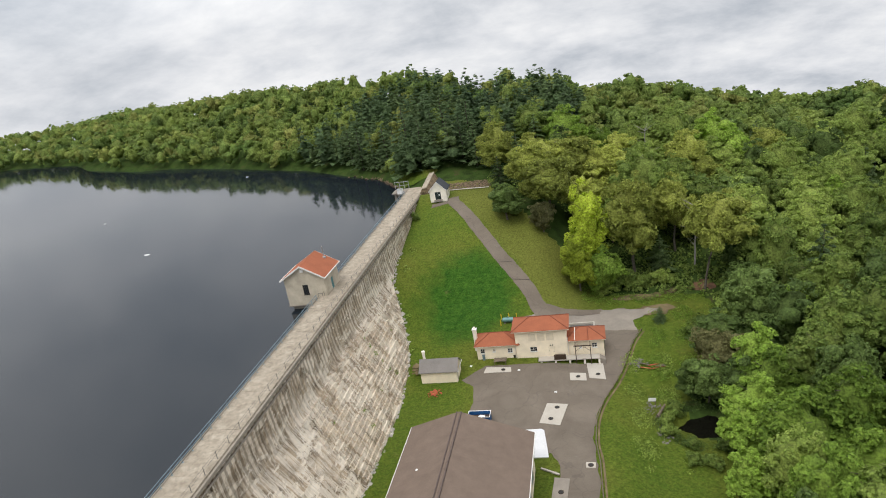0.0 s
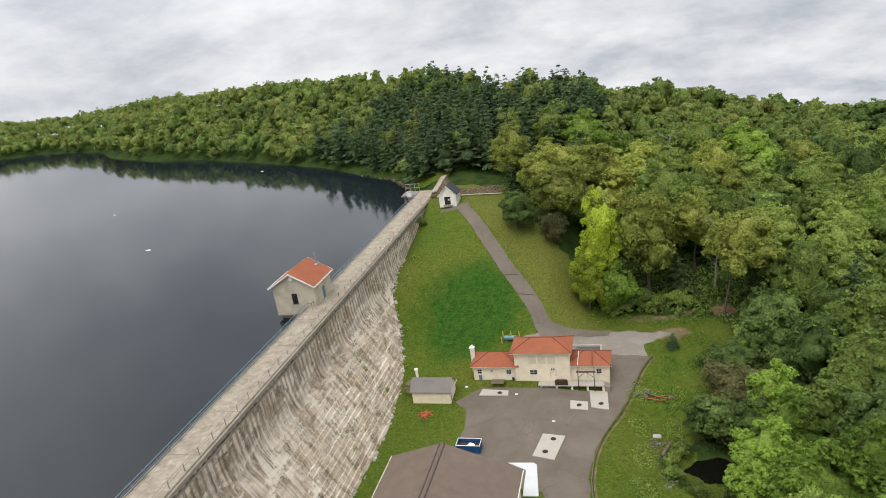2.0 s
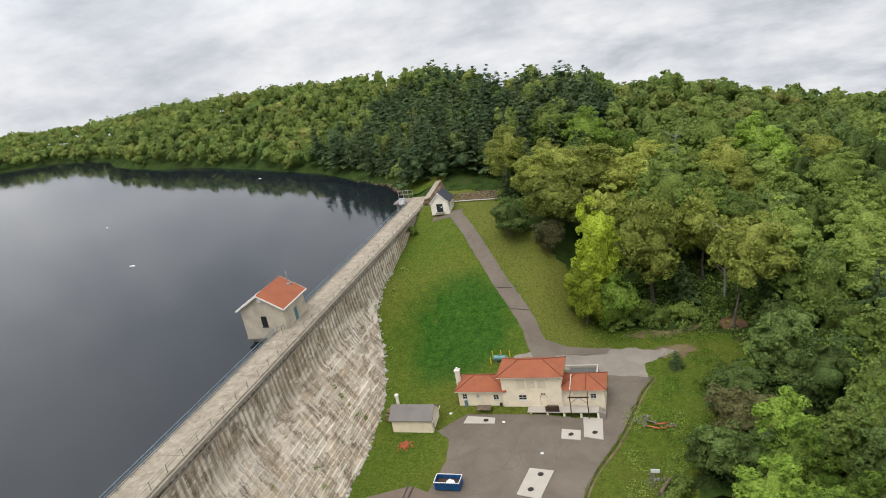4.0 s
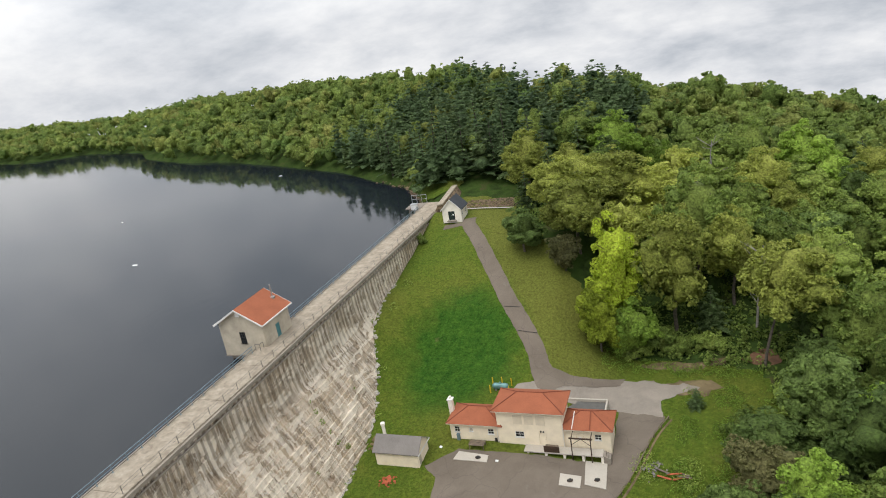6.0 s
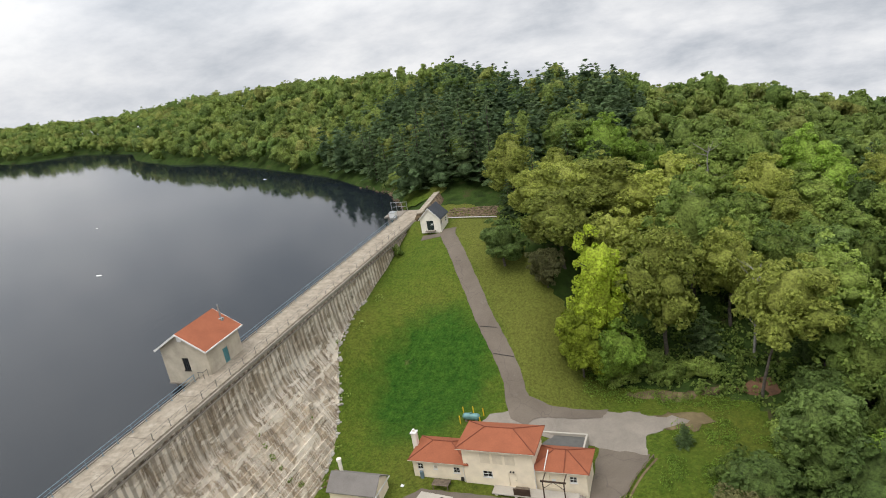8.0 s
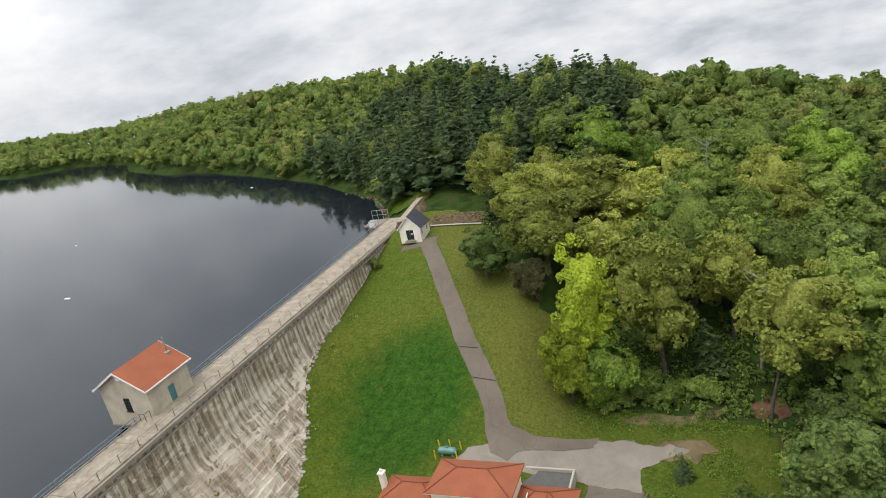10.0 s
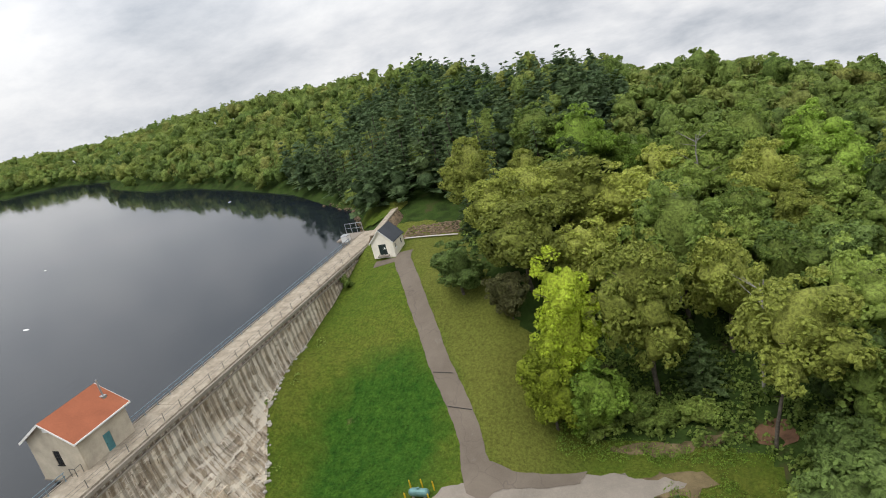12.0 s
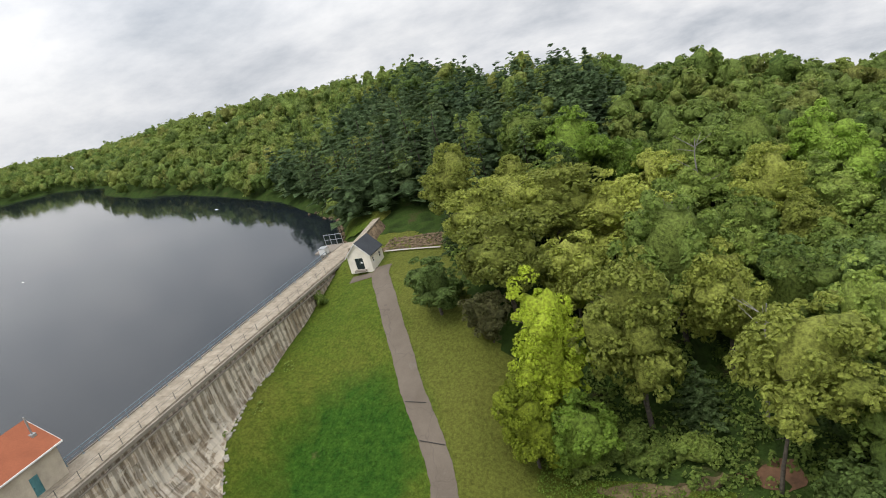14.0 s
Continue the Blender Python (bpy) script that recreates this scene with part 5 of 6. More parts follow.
rock_field("brick_heap", [(rg.gauss(15.6, 0.6), rg.gauss(48.3, 0.6), float(height(15.6, 48.3)) + 0.1, rg.uniform(0.1, 0.24)) for i in range(70)], M["brick"], "small heap of red bricks on the grass")
rock_field("brush_heap", [(rg.gauss(10.9, 0.5), rg.gauss(55.8, 1.0), float(height(10.9, 55.8)) + 0.5, rg.uniform(0.2, 0.5)) for i in range(40)], M["soil"], "rust-brown brush heap at the foot of the dam")
for i in range(7):
    x, y = 55.0 + rg.uniform(-0.6, 3.0), 56.2 + rg.uniform(-1.2, 0.9)
    t = thing("scrap_board", (x, y, float(height(x, y)) + 0.08 + 0.05 * i), "weathered scrap board lying in the debris", "board", "scrap boards", rg.uniform(-30, 30))
    box_part("plank", (-1.0, 1.0, -0.16, 0.16, 0.0, 0.07), M["wood"] if i % 2 else M["brick"], t, "", 0.01)
sg = thing("stream_sign", (55.2, 45.4, -2.0), "blank white board on two short posts by the stream", "sign")
box_part("board", (-0.65, 0.65, -0.05, 0.05, 0.7, 1.35), M["ivory"], sg, "", 0.02)
for s in (-0.5, 0.5):
    box_part("post", (s - 0.05, s + 0.05, 0.05, 0.13, -0.6, 1.2), M["wood"], sg, "", 0.01)
lg = thing("driftwood_log", (56.6, 43.4, -2.2), "grey splintered log by the stream", "log", rz=60)
pipe_part("stem", (-1.8, 0, 0.2), (1.6, 0.2, 0.5), 0.28, M["wood"], lg, r1=0.16)
pipe_part("branch", (0.3, 0.1, 0.4), (1.0, 0.9, 1.1), 0.1, M["wood"], lg, r1=0.04)
for x, y in ((21.8, 55.9), (31.5, 53.9), (38.6, 47.2)):
    t = thing("litter_sheet", (x, y, float(height(x, y)) + 0.1), "crumpled pale sheet lying on the ground", "litter", "litter")
    bm = bmesh.new()
    bmesh.ops.create_grid(bm, x_segments=5, y_segments=4, size=0.24)
    for v in bm.verts:
        v.co.z = rg.uniform(0, 0.14)
    r = bmesh.ops.solidify(bm, geom=list(bm.faces), thickness=0.02)
    part("sheet", bm, M["ivory"], t)
for x, y, s in ((-75.2, 98.7, 0.9), (-90, 192, 0.7), (-120, 140, 0.5)):
    t = thing("mooring_float", (x, y, 18.0), "pale low float lying on the dark water", "float", "floats")
    bm = bmesh.new()
    bmesh.ops.create_icosphere(bm, subdivisions=2, radius=0.5)
    for v in bm.verts:
        v.co = Vector((v.co.x * 2.2 * s, v.co.y * 0.9 * s, v.co.z * 0.35))
    part("hull", bm, M["ivory"], t)

# ---------------------------------------------------------------- trees


def leaf_cards(cen, nrm, size, rs, loose=0.5):
    """Small leaf sprays: a quad at each centre, facing roughly along its normal."""
    n = len(cen)
    nn = nrm + rs.normal(0, loose, (n, 3))
    nn /= np.linalg.norm(nn, axis=1, keepdims=True)
    a = np.cross(nn, rs.normal(0, 1, (n, 3)))
    a /= np.linalg.norm(a, axis=1, keepdims=True)
    b = np.cross(nn, a)
    s = (size * rs.uniform(0.6, 1.35, n))[:, None]
    asp = rs.uniform(0.55, 1.0, n)[:, None]
    lift = nn * s * rs.uniform(-0.18, 0.18, (n, 1))
    v = np.stack([cen - a * s, cen - b * s * asp + lift, cen + a * s, cen + b * s * asp + lift], 1).reshape(-1, 3)
    q = np.arange(4 * n).reshape(n, 4)
    return v, q


CUBE = {}


def ball(cuts):
    """Unit ball of quads."""
    if cuts not in CUBE:
        bm = bmesh.new()
        bmesh.ops.create_cube(bm, size=1.0)
        bmesh.ops.subdivide_edges(bm, edges=list(bm.edges), cuts=cuts, use_grid_fill=True)
        bm.verts.index_update()
        v = np.array([p.co for p in bm.verts])
        v /= np.linalg.norm(v, axis=1, keepdims=True)
        CUBE[cuts] = (v, np.array([[p.index for p in f.verts] for f in bm.faces]))
        bm.free()
    return CUBE[cuts]


def lumps(rs):
    """A bumpy function on the unit ball, about 1."""
    w, ph = rs.normal(0, 1, (15, 3)), rs.uniform(0, 6.28, 15)
    w *= np.array([2.2] * 4 + [5.5] * 5 + [11.0] * 6)[:, None]
    am = np.array([0.07] * 4 + [0.055] * 5 + [0.045] * 6)
    return lambda m: 1 + (np.sin(m @ w.T + ph) * am).sum(1)


def lobed_crown(rs, H, R, base, lobes, cards, size, cuts=2, at=(0, 0, 0), core=0.74, clumps=90):
    """A crown of overlapping lobes, each set with rounded clumps of leaf sprays. Gives vertices and quads."""
    hz = (H - base) / 2
    L = [(np.array([0, 0, base + hz * 1.05]), np.array([0.72 * R, 0.72 * R, hz * 0.92]))]
    a0 = rs.uniform(0, 6.28)
    for i in range(lobes):
        a = a0 + i * 2.4 + rs.normal(0, 0.3)
        zz = rs.uniform(-0.55, 0.66)
        k = R * math.sqrt(1 - zz * zz) * rs.uniform(0.48, 0.70)
        r = R * rs.uniform(0.32, 0.48)
        L.append((np.array([math.cos(a) * k, math.sin(a) * k, base + hz + zz * hz * 0.95]), np.array([r, r, r * rs.uniform(0.75, 1.0)])))
    area = np.array([r[0] * (r[0] + r[2]) for c, r in L])
    C, N = [], []
    V, Q, o = [], [], 0
    bv, bq = ball(cuts)
    for j, (c, r) in enumerate(L):
        f = lumps(rs)
        n = max(2, int(1.6 * clumps * area[j] / area.sum()))
        m = rs.normal(0, 1, (n, 3))
        m /= np.linalg.norm(m, axis=1, keepdims=True)
        m = m[m[:, 2] > -0.7]
        p = c + m * r * (f(m) * 0.90)[:, None]
        inside = np.zeros(len(p), bool)
        for i, (c2, r2) in enumerate(L):
            if i != j:
                inside |= (((p - c2) / r2) ** 2).sum(1) < 0.62
        C.append(p[~inside])
        N.append((m / r * r.mean())[~inside])
        V.append(c + bv * r * (f(bv) * core)[:, None])
        Q.append(bq + o)
        o += len(bv)
    C, N = np.concatenate(C), np.concatenate(N)
    per = max(4, int(cards / max(len(C), 1)))
    rc = R * rs.uniform(0.13, 0.24, len(C))
    m = rs.normal(0, 1, (len(C), per, 3))
    m /= np.linalg.norm(m, axis=2, keepdims=True)
    out = N / np.linalg.norm(N, axis=1, keepdims=True) + np.array([0, 0, 0.55])
    flip = (m * out[:, None, :]).sum(2) < -0.25
    m = np.where(flip[:, :, None], -m, m)
    p = C[:, None, :] + m * rc[:, None, None] * rs.uniform(0.72, 1.08, (len(C), per, 1)) * np.array([1, 1, 0.82])
    v, q = leaf_cards(p.reshape(-1, 3), m.reshape(-1, 3) + np.array([0, 0, 0.35]), size, rs)
    V.append(v)
    Q.append(q + o)
    return np.concatenate(V) + np.asarray(at), np.concatenate(Q)


def trunk_mesh(name, rs, H, r, limbs, mat, lean=0.0, top=0.8):
    bm = bmesh.new()
    prev = Vector((0, 0, -0.6))
    segs = 5
    pts = [prev]
    for i in range(1, segs + 1):
        t = i / segs
        pts.append(Vector((lean * t + rs.normal(0, 0.12), rs.normal(0, 0.12), H * top * t)))
    for i in range(segs):
        r0, r1 = r * (1 - 0.72 * i / segs), r * (1 - 0.72 * (i + 1) / segs)
        bm_pipe(bm, pts[i], pts[i + 1], r0, r1, 8)
    for i in range(limbs):
        t = rs.uniform(0.35, 0.95)
        k = min(int(t * segs), segs - 1)
        p = pts[k].lerp(pts[k + 1], t * segs - k)
        a = rs.uniform(0, 6.28)
        ln = H * rs.uniform(0.12, 0.24)
        bm_pipe(bm, p, p + Vector((math.cos(a) * ln, math.sin(a) * ln, ln * rs.uniform(0.3, 0.9))), r * 0.28, r * 0.08, 5)
    me = bpy.data.meshes.new(name)
    bm.to_mesh(me)
    bm.free()
    me.materials.append(mat)
    return me


def broadleaf(seed, mat, lobes=9, cards=2300, size=0.25, base=0.1, bark="bark", R=6.0, H=20.0, clumps=90, lean=0.0, girth=1.0):
    """Trunk and crown meshes of one broadleaf tree."""
    rs = np.random.RandomState(seed)
    v, q = lobed_crown(rs, H, R, H * base, lobes, cards, size, 3, (lean, 0, 0), 0.74, clumps)
    return trunk_mesh("trunk", rs, H, (0.016 * H + 0.05) * girth, 7, M[bark], lean), fast_mesh("crown", v, q, M[mat])


def conifer(seed, mat, H=18.0, R=4.0, base=0.12, layers=13, size=0.34):
    """A conifer: flat, slightly drooping boughs in separate whorls, uneven outline."""
    rs = np.random.RandomState(seed)
    cs, ns = [], []
    for i in range(layers):
        t = i / (layers - 1)
        z = H * (base + (1 - base) * t)
        rad = R * ((1 - t) ** 0.7 * 0.95 + 0.07)
        nb = max(4, int(7 * (1 - t) + 4))
        a0 = rs.uniform(0, 6.28)
        for j in range(nb):
            a = a0 + 6.283 * j / nb + rs.normal(0, 0.2)
            ln = rad * rs.uniform(0.55, 1.18)
            m = max(6, int(ln * 9))
            u = rs.uniform(0.1, 1.0, m) ** 0.8
            side = rs.normal(0, 0.17, m) * ln * (1.15 - u)
            x = np.cos(a) * ln * u - np.sin(a) * side
            y = np.sin(a) * ln * u + np.cos(a) * side
            zz = z + rs.normal(0, 0.25) + 0.16 * ln * u - 0.24 * ln * u * u + rs.normal(0, 0.07, m)
            cs.append(np.stack([x, y, zz], 1))
            ns.append(np.tile(np.array([np.cos(a) * 0.25, np.sin(a) * 0.25, 1.0]), (m, 1)))
    v, q = leaf_cards(np.concatenate(cs), np.concatenate(ns), size, rs, 0.28)
    return trunk_mesh("trunk", rs, H, 0.011 * H + 0.06, 0, M["bark"], 0, 0.97), fast_mesh("crown", v, q, M[mat])


def tree(name, meshes, x, y, label, group="", scale=(1, 1, 1), rz=0.0):
    ob = new(name)
    ob.matrix_world = Matrix.LocRotScale((x, y, float(height(x, y)) - 0.1), Euler((0, 0, radians(rz))), scale)
    tagged(ob, label, "tree", group)
    for nm, me in zip(("trunk", "crown"), meshes):
        p = new(nm, me)
        p.parent = ob
    return ob


KINDS = {
    "lime": [broadleaf(31, "leaf_lime", 14, 8500, 0.25, 0.02, R=5.6, H=26, clumps=150)],
    "lime_low": [broadleaf(33, "leaf_lime", 8, 4200, 0.25, 0.0, R=5, H=13, clumps=90)],
    "olive": [broadleaf(k, "leaf_olive", 11, 5600, 0.27, 0.16, R=6, H=20, clumps=130) for k in (41, 42, 43)],
    "oak_high": [broadleaf(45, "leaf_olive", 10, 6000, 0.27, 0.42, "bark", R=6, H=22, clumps=120, lean=3.4, girth=0.62)],
    "green": [broadleaf(k, "leaf_green", 10, 3700, 0.33, 0.10, R=6, H=20, clumps=100) for k in (51, 52, 53)],
    "bright": [broadleaf(k, "leaf_bright", 11, 4600, 0.31, 0.06, R=6, H=16, clumps=110) for k in (61, 62)],
    "deep": [broadleaf(k, "leaf_deep", 10, 3600, 0.33, 0.04, R=6, H=18, clumps=100) for k in (71, 72)],
    "brown": [broadleaf(81, "leaf_brown", 9, 3600, 0.26, 0.0, R=6, H=14, clumps=90)],
    "pine": [conifer(k, "needle", 18, 4.4, 0.10) for k in (91, 92, 93)],
    "hemlock": [conifer(k, "needle_bough", 14, 4.6, 0.03, 13) for k in (95, 96)],
    "shrub": [broadleaf(99, "leaf_green", 6, 1200, 0.34, 0.0, R=6, H=8, clumps=40)],
}
SIZE = {"lime": (5.6, 26), "lime_low": (5, 13), "olive": (6, 20), "oak_high": (6, 22), "green": (6, 20), "bright": (6, 16), "deep": (6, 18), "brown": (6, 14), "pine": (4.4, 18), "hemlock": (4.6, 14), "shrub": (6, 8)}
LABEL = {
    "lime": ("lime_tree", "tall yellow-green leafy tree at the edge of the lawn"),
    "lime_low": ("lime_tree", "low yellow-green leafy tree at the edge of the lawn"),
    "olive": ("oak_tree", "olive-coloured oak in young leaf"),
    "oak_high": ("oak_tree", "leaning oak with a bare pale trunk and olive crown"),
    "green": ("broadleaf_tree", "mid-green broadleaf tree in the woods"),
    "bright": ("maple_tree", "fresh bright-green broadleaf tree near the stream"),
    "deep": ("broadleaf_tree", "deep green leafy tree in the shade of the woods"),
    "brown": ("bushy_tree", "brownish green bushy tree"),
    "pine": ("pine_tree", "dark green pine with layered boughs"),
    "hemlock": ("hemlock_tree", "green conifer with drooping boughs"),
    "shrub": ("shrub", "low green shrub at the edge of the grass"),
}
trng = random.Random(77)
PLACED = []


def plant(kind, x, y, H, R, var=None, turn=None):
    ms = KINDS[kind]
    me = ms[trng.randrange(len(ms)) if var is None else var]
    r0, h0 = SIZE[kind]
    nm, lab = LABEL[kind]
    PLACED.append((x, y, R))
    return tree(nm, me, x, y, lab, nm.replace("_", " ") + "s", (R / r0, R / r0 * trng.uniform(0.92, 1.08), H / h0), trng.uniform(0, 360) if turn is None else turn)


# the trees that stand out one by one: kind, x, y, height, radius
for row in (
    ("lime", 46.6, 88.5, 24.5, 5.0), ("lime_low", 43.8, 83.6, 12.5, 4.4), ("bright", 49.6, 84.6, 11.5, 4.6), ("olive", 56.6, 93.0, 24.5, 7.2), ("olive", 66.9, 101.0, 19.5, 5.8),
    ("olive", 42.1, 123.0, 17.0, 8.2), ("olive", 50.6, 124.2, 17.5, 8.0), ("deep", 27.0, 102.3, 9.5, 4.8), ("green", 61.0, 107.5, 24.0, 7.4),
    ("olive", 38.0, 104.5, 16.5, 6.8), ("brown", 36.0, 97.8, 8.0, 3.7), ("hemlock", 62.6, 94.3, 8.5, 4.0), ("olive", 46.5, 108.0, 18.0, 5.6),
    ("green", 81.8, 95.1, 20.0, 5.6), ("green", 83.7, 80.2, 18.0, 6.0), ("deep", 75.7, 63.5, 14.5, 5.4), ("deep", 69.4, 57.5, 9.0, 5.6), ("deep", 77.5, 77.5, 9.5, 4.4), ("deep", 80.0, 90.0, 12.0, 4.8),
    ("brown", 67.6, 52.8, 10.0, 4.8), ("deep", 79.6, 55.0, 16.0, 5.4), ("bright", 72.8, 46.0, 14.0, 5.2), ("green", 80.4, 42.1, 16.0, 5.8),
    ("bright", 73.0, 24.8, 15.0, 6.6), ("bright", 81.0, 28.3, 16.0, 5.8), ("deep", 62.4, 48.2, 6.5, 3.2), ("bright", 66.0, 20.5, 9.0, 4.2), ("bright", 70.0, 35.0, 12.0, 5.2), ("deep", 69.5, 44.0, 10.0, 4.4), ("shrub", 58.6, 43.4, 2.6, 1.8), ("bright", 68.6, 29.5, 11.0, 5.0), ("deep", 64.8, 46.4, 9.0, 4.6), ("bright", 73.4, 40.2, 13.0, 5.0), ("shrub", 57.0, 37.6, 2.0, 1.5), ("shrub", 59.8, 30.4, 1.6, 1.6), ("shrub", 62.4, 29.4, 2.0, 1.8),
    ("olive", 32.5, 112.0, 14.5, 5.4), ("olive", 36.0, 117.0, 15.0, 5.8),
    ("shrub", 66.5, 64.5, 3.6, 3.4), ("shrub", 60.2, 34.2, 1.6, 1.3), ("shrub", 65.2, 33.6, 2.2, 1.8), ("shrub", 57.4, 86.6, 3.0, 3.0), ("shrub", 62.0, 87.6, 3.6, 3.0),
    ("hemlock", 59.7, 71.0, 3.4, 1.7), ("shrub", 73.0, 70.5, 4.2, 3.2), ("deep", 77.0, 73.5, 10.0, 4.4), ("shrub", 49.5, 86.0, 3.4, 3.4),
    ("shrub", 53.8, 87.6, 4.2, 3.4), ("shrub", 1.4, 108.8, 2.2, 1.3), ("shrub", 57.2, 40.6, 2.6, 1.7), ("shrub", 5.5, 34.0, 1.8, 1.4),
    ("shrub", 6.9, 58.5, 1.2, 1.0), ("hemlock", 23.8, 121.5, 8.5, 3.6),
):
    plant(*row)
plant("oak_high", 70.4, 83.0, 22.5, 6.6, 0, 10)

# pines along the shore and behind the hut
for x, y, H, R in ((-31, 168, 15, 4.4), (-25, 164, 13, 4.0), (-19, 160, 15.5, 4.6), (-14, 155, 14, 4.2), (-9, 153, 16, 4.6), (-4, 150, 14, 4.2), (1, 148, 15.5, 4.6), (6, 147, 13, 4.4), (10.5, 144, 15, 4.6), (15, 141, 13, 4.2), (19.5, 138, 13.5, 4.2), (-37, 175, 15, 4.4), (-12, 163, 17, 4.6), (3, 157, 17, 4.8), (12, 152, 16.5, 4.8), (20, 147, 15, 4.6), (25, 141, 12.5, 4.0)):
    plant("pine", x, y, H, R)

# dead trees and a birch
rs = np.random.RandomState(4)
for nm, x, y, H, lean, lab in (("dead_tree", 70.0, 93.0, 17.0, 1.2, "grey dead tree with bare broken branches"), ("dead_tree", 59.8, 111.0, 20.0, 0.6, "grey dead tree with bare broken branches"), ("birch_tree", 63.8, 133.0, 17.0, 0.5, "pale slender birch stem")):
    ob = new(nm)
    ob.matrix_world = pose(x, y, float(height(x, y)) - 0.2)
    tagged(ob, lab, "tree", "bare trees")
    p = new("trunk", trunk_mesh("trunk", rs, H, 0.26, 16, M["bark_pale"], lean, 1.0))
    p.parent = ob

# the nearer woods, tree by tree
n_try = 0
while n_try < 2600 and len(PLACED) < 290:
    n_try += 1
    x, y = trng.uniform(20, 150), trng.uniform(-8, 150)
    if not bool(wooded(x, y)) or (52 < x < 72 and 26 < y < 47) or x > 95 + y * 0.4 or (36 < x < 79 and 76 < y < 104) or (x < 70 and 48 < y < 78):
        continue
    R = trng.uniform(3.8, 6.2)
    if any((x - a) ** 2 + (y - b) ** 2 < (0.62 * (R + r)) ** 2 for a, b, r in PLACED):
        continue
    kind = trng.choices(["green", "bright", "deep", "olive", "hemlock"], [5, 2.5 if y < 48 else 0.9, 2.5 if y < 85 else 1.6, 2 if y > 85 else 0.5, 0.9])[0]
    H = R * trng.uniform(2.6, 3.5) * (0.85 if y > 110 else 1.0)
    plant(kind, x, y, min(H, 20), R)


# the far woods, as single objects
def far_woods(name, spots, mat, label, pines=False, lobes=4, cards=170, clumps=20):
    rs = np.random.RandomState(len(spots))
    V, Q, o = [], [], 0
    iv, iq = ball(1)
    for x, y, H, R in spots:
        z0 = float(height(x, y))
        if pines:
            layers, per = 9, 6
            t = np.repeat(np.arange(layers) / (layers - 1), per)
            m = len(t)
            a = rs.uniform(0, 6.283, m)
            ln = R * ((1 - t) ** 0.65 * 0.95 + 0.10) * rs.uniform(0.65, 1.2, m)
            d = np.stack([np.cos(a), np.sin(a), np.zeros(m)], 1)
            e = np.stack([-np.sin(a), np.cos(a), np.zeros(m)], 1)
            hub = np.stack([np.full(m, x), np.full(m, y), z0 + H * (0.16 + 0.82 * t) + rs.normal(0, 0.25, m)], 1)
            tip = hub + d * ln[:, None] + np.array([0, 0, 1]) * (-0.06 * ln + rs.normal(0, 0.12, m))[:, None]
            mid = hub + d * (0.55 * ln)[:, None] + np.array([0, 0, 1]) * (0.07 * ln)[:, None]
            w = (ln * rs.uniform(0.26, 0.42, m))[:, None]
            v = np.stack([hub, mid - e * w, tip, mid + e * w], 1).reshape(-1, 3)
            q = np.arange(4 * m).reshape(m, 4)
            cen = (mid + (tip - mid) * rs.uniform(-0.5, 0.9, (m, 1))) + e * w * rs.uniform(-0.9, 0.9, (m, 1))
            v2, q2 = leaf_cards(cen, np.tile(np.array([0, 0, 1.0]), (m, 1)), 0.17 * R, rs, 0.3)
            v, q = np.concatenate([v, v2]), np.concatenate([q, q2 + len(v)])
            for k, cr in ((0.3, 0.50), (0.52, 0.38), (0.74, 0.22)):
                q = np.concatenate([q, iq + len(v)])
                v = np.concatenate([v, np.array([x, y, z0 + H * k]) + iv * (R * cr, R * cr, R * cr * 0.9)])
        else:
            v, q = lobed_crown(rs, H, R, H * 0.12, lobes, cards, 0.125 * R, 1, (x, y, z0), 0.78, clumps)
        v[:, 2] = np.where(v[:, 2] > z0 + H, z0 + H - 0.12 * (v[:, 2] - z0 - H), v[:, 2])
        V.append(v)
        Q.append(q + o)
        o += len(v)
    ob = new(name, fast_mesh(name, np.concatenate(V), np.concatenate(Q), mat))
    return tagged(ob, label, "woods", "", "stuff")


def scatter(count, xr, yr, keep, rmin, rmax, ratio, seed, gap=0.62):
    rg = random.Random(seed)
    out, cells = [], {}
    for i in range(count):
        x, y = rg.uniform(*xr), rg.uniform(*yr)
        if not keep(x, y):
            continue
        R = rg.uniform(rmin, rmax)
        c = (int(x // 8), int(y // 8))
        near = [p for a in (-1, 0, 1) for b in (-1, 0, 1) for p in cells.get((c[0] + a, c[1] + b), [])]
        if any((x - a) ** 2 + (y - b) ** 2 < (gap * (R + r)) ** 2 for a, b, h, r in near):
            continue
        p = (x, y, R * rg.uniform(*ratio) * (0.76 if x > 45 else 1.0), R)
        cells.setdefault(c, []).append(p)
        out.append(p)
    return out


def pine_zone(x, y):
    return (x + 12) ** 2 / 62 ** 2 + (y - 176) ** 2 / 46 ** 2 < 1.0 + 0.25 * math.sin(x * 0.13) * math.sin(y * 0.1) and x > -75


def leafy(x, y):
    shore = float(np.interp(x, SHORE_X, SHORE_Y)) - 0.3
    if y < max(shore, 100) or y > shore + 150:
        return False
    if not bool(wooded(x, y)) or pine_zone(x, y):
        return False
    if -30 < x < 32 and y < 152:
        return False
    return y > 148 or x > 95 + y * 0.4 or x < 20


def piney(x, y):
    return y > float(np.interp(x, SHORE_X, SHORE_Y)) + 1.5 and y > (140 if -14 < x < 26 else 134) and pine_zone(x, y) and y < 236


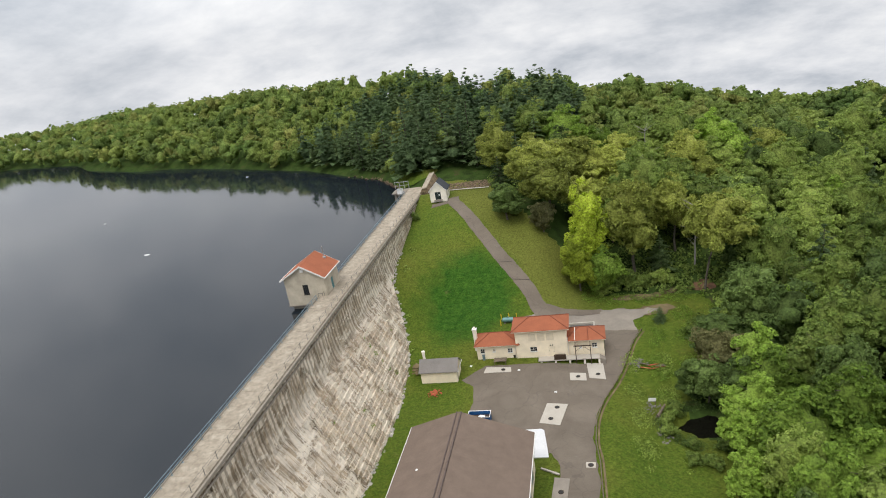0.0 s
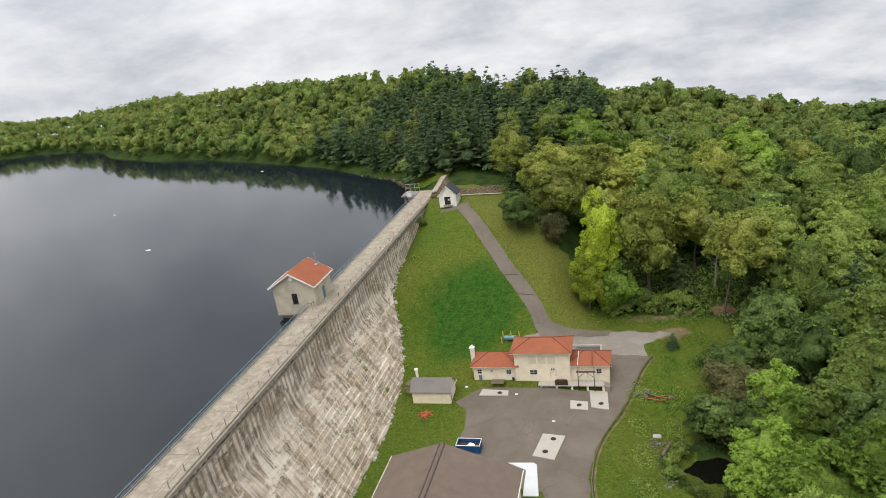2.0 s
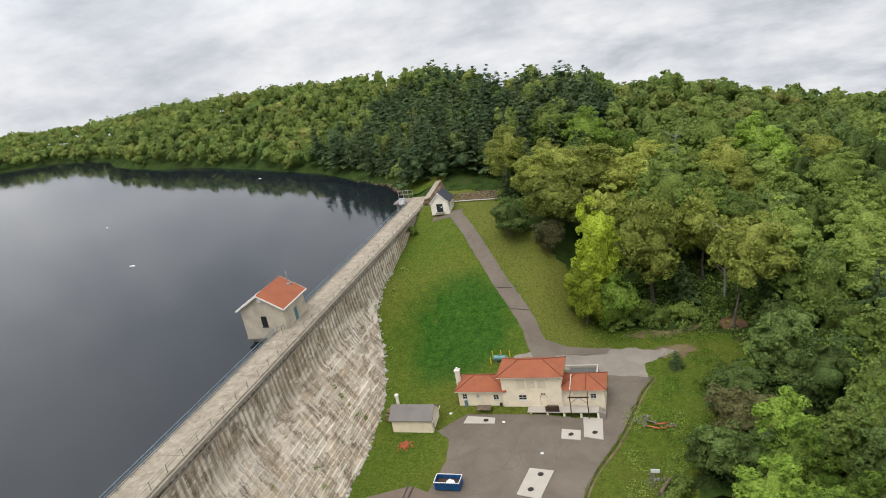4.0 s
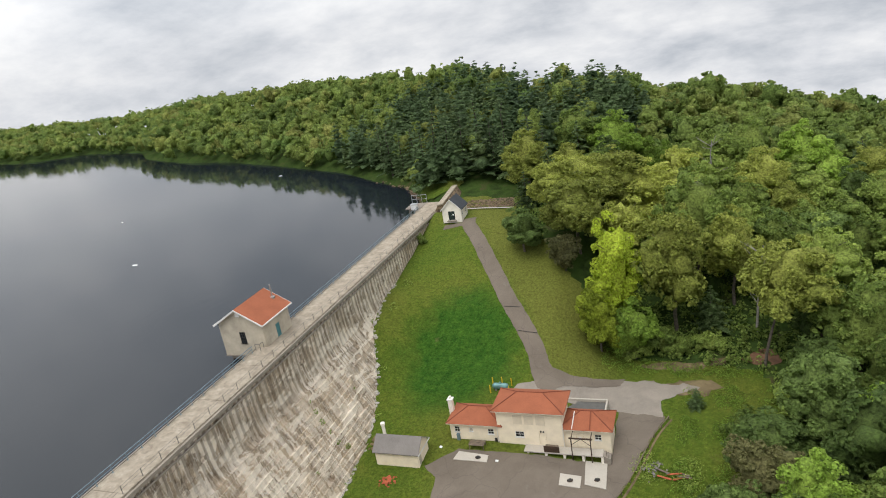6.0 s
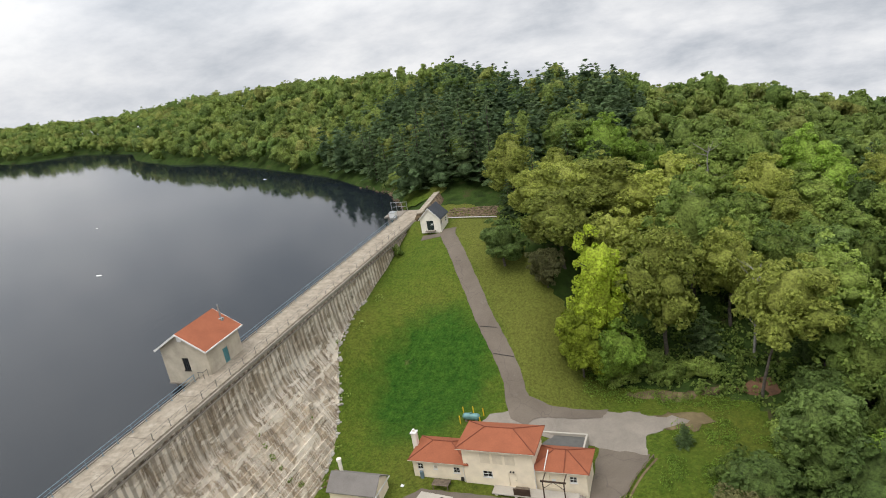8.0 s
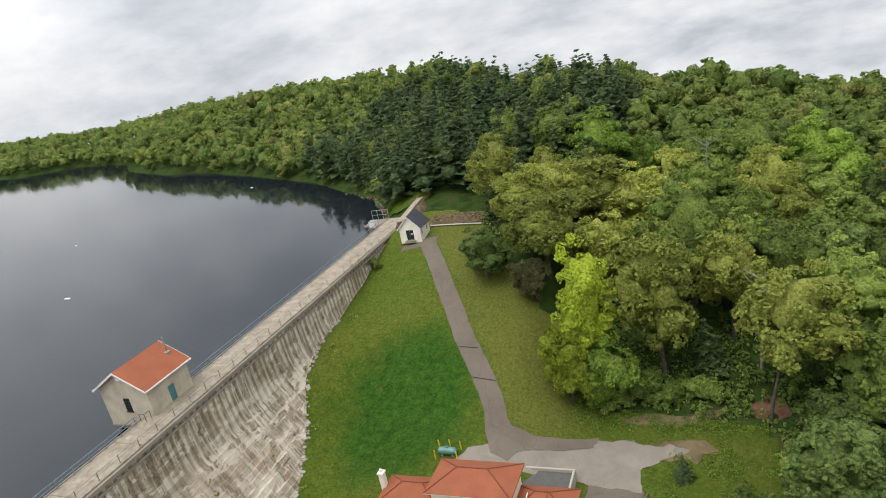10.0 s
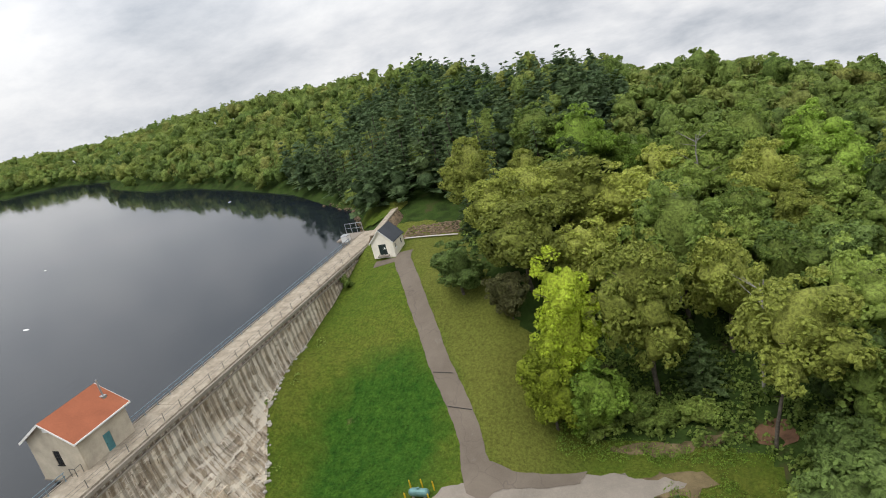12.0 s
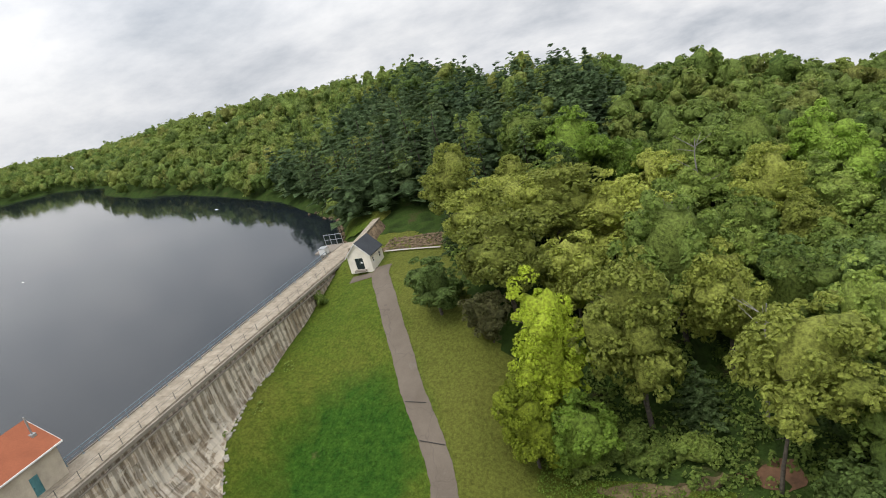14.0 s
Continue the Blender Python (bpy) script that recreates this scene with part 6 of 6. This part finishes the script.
pine_spots = [p for p in scatter(6000, (-80, 60), (132, 236), piney, 3.0, 4.6, (2.9, 3.8), 3, 0.5) if all((p[0] - a) ** 2 + (p[1] - b) ** 2 > 16 for a, b, r in PLACED)]
far_woods("mixed_woods", [(x, y, H * 0.92, R * 1.15) for x, y, H, R in pine_spots[::8]], M["woods"], "green broadleaf trees among the pines")
far_woods("pine_woods", [p for i, p in enumerate(pine_spots) if i % 8], M["pinewoods"], "dark pine woods on the hillside above the lake", True)
far_woods("near_hill_woods", scatter(6000, (-60, 190), (100, 240), lambda x, y: leafy(x, y), 3.0, 5.0, (2.3, 3.0), 4, 0.52), M["woods"], "fresh green broadleaf woods over the hill")
far_woods("distant_shore_woods", scatter(9000, (-620, -200), (160, 520), lambda x, y: leafy(x, y) and y < float(np.interp(x, SHORE_X, SHORE_Y)) + 90, 3.4, 5.4, (1.9, 2.5), 6, 0.6), M["woods"], "low green woods at the far end of the lake", False, 2, 90, 12)
far_woods("far_shore_woods", scatter(5000, (-200, -60), (160, 460), lambda x, y: leafy(x, y), 3.2, 5.0, (2.0, 2.6), 5), M["woods"], "green woods along the far lake shore", False, 3, 130, 16)


def undergrowth(name, count, xr, yr, keep, size, hmax, mat, label, seed):
    """Low leafy cover as one object."""
    rs = np.random.RandomState(seed)
    x, y = rs.uniform(*xr, count), rs.uniform(*yr, count)
    ok = np.array([keep(a, b) for a, b in zip(x, y)])
    x, y = x[ok], y[ok]
    z = height(x, y)
    per = 26
    r = rs.uniform(0.4, 1.3, len(x))
    m = rs.normal(0, 1, (len(x), per, 3))
    m /= np.linalg.norm(m, axis=2, keepdims=True)
    m[:, :, 2] = np.abs(m[:, :, 2])
    hh = rs.uniform(0.3, 1.0, len(x)) * hmax
    cen = np.stack([x, y, z], 1)[:, None, :] + m * np.stack([r, r, hh], 1)[:, None, :]
    v, q = leaf_cards(cen.reshape(-1, 3), m.reshape(-1, 3) + (0, 0, 0.6), size, rs)
    return tagged(new(name, fast_mesh(name, v, q, mat)), label, "undergrowth", "", "stuff")


def clear_of_pond(x, y):
    return not (56 < x < 81 and 31 < y < 46)


undergrowth("woodland_undergrowth", 4600, (20, 110), (10, 135), lambda a, b: bool(wooded(a, b)) and clear_of_pond(a, b) and not (a < 45 and b < 112), 0.26, 2.2, M["leaf_green"], "green undergrowth below the trees", 8)
undergrowth("edge_weeds", 2600, (44, 75), (48, 90), lambda a, b: not bool(wooded(a, b)) and a > 55.5 + 0.12 * (b - 50) * (b < 80) - 14 * (b > 80.5) and (b > 80.5 or math.sin(a * 0.9) + math.sin(b * 0.7) > 0.2), 0.105, 0.55, M["leaf_bright"], "lush weeds at the edge of the grass", 9)
undergrowth("stream_weeds", 700, (51, 60), (28, 60), lambda a, b: clear_of_pond(a, b) and math.sin(a * 1.1) + math.sin(b * 0.8) > 0.3, 0.085, 0.35, M["leaf_green"], "weeds along the stream", 10)
undergrowth("dam_weeds", 260, (3, 12), (10, 100), lambda a, b: abs(a - (8.2 if b < 55 else 8.2 - (b - 55) * 0.13)) < 1.1 and math.sin(b * 0.55) > 0.35, 0.15, 0.5, M["leaf_green"], "tufts of weeds at the foot of the dam", 12)
undergrowth("pool_weeds", 420, (55, 71), (32, 48), lambda a, b: 1.0 < ((a - 63.0) / 5.6) ** 2 + ((b - 40.0) / 4.6) ** 2 < 2.0, 0.12, 0.8, M["leaf_deep"], "dark weeds hanging over the edge of the pool", 13)


def face_weeds(name, spots, label, seed):
    """Tufts rooted in the joints of the dam's face. spots: y, z, spread."""
    rs = np.random.RandomState(seed)
    cen, nrm = [], []
    for y0, z0, w in spots:
        n = int(60 * w)
        m = rs.normal(0, 1, (n, 3))
        m /= np.linalg.norm(m, axis=1, keepdims=True)
        x0 = float(face_x(20.5 - z0))
        cen.append(np.array([x0 + 0.15, y0, z0]) + m * np.array([0.35, 0.5, 0.45]) * w)
        nrm.append(m + np.array([0.6, 0, 0.6]))
    v, q = leaf_cards(np.concatenate(cen), np.concatenate(nrm), 0.13, rs)
    return tagged(new(name, fast_mesh(name, v, q, M["leaf_green"])), label, "weeds", "", "stuff")


face_weeds("face_weeds", [(52.2, 11.1, 0.7), (51.8, 9.6, 0.9), (51.4, 8.0, 1.2), (51.3, 6.4, 0.8), (51.1, 4.6, 1.0), (52.0, 3.2, 1.2), (34.5, 3.0, 1.3), (36.0, 5.2, 0.8), (28.0, 8.5, 0.6), (44.0, 4.2, 0.7), (78.4, 12.2, 0.9), (62.0, 7.5, 0.6), (110.2, 18.6, 1.1)], "green tufts growing from the joints of the dam", 14)
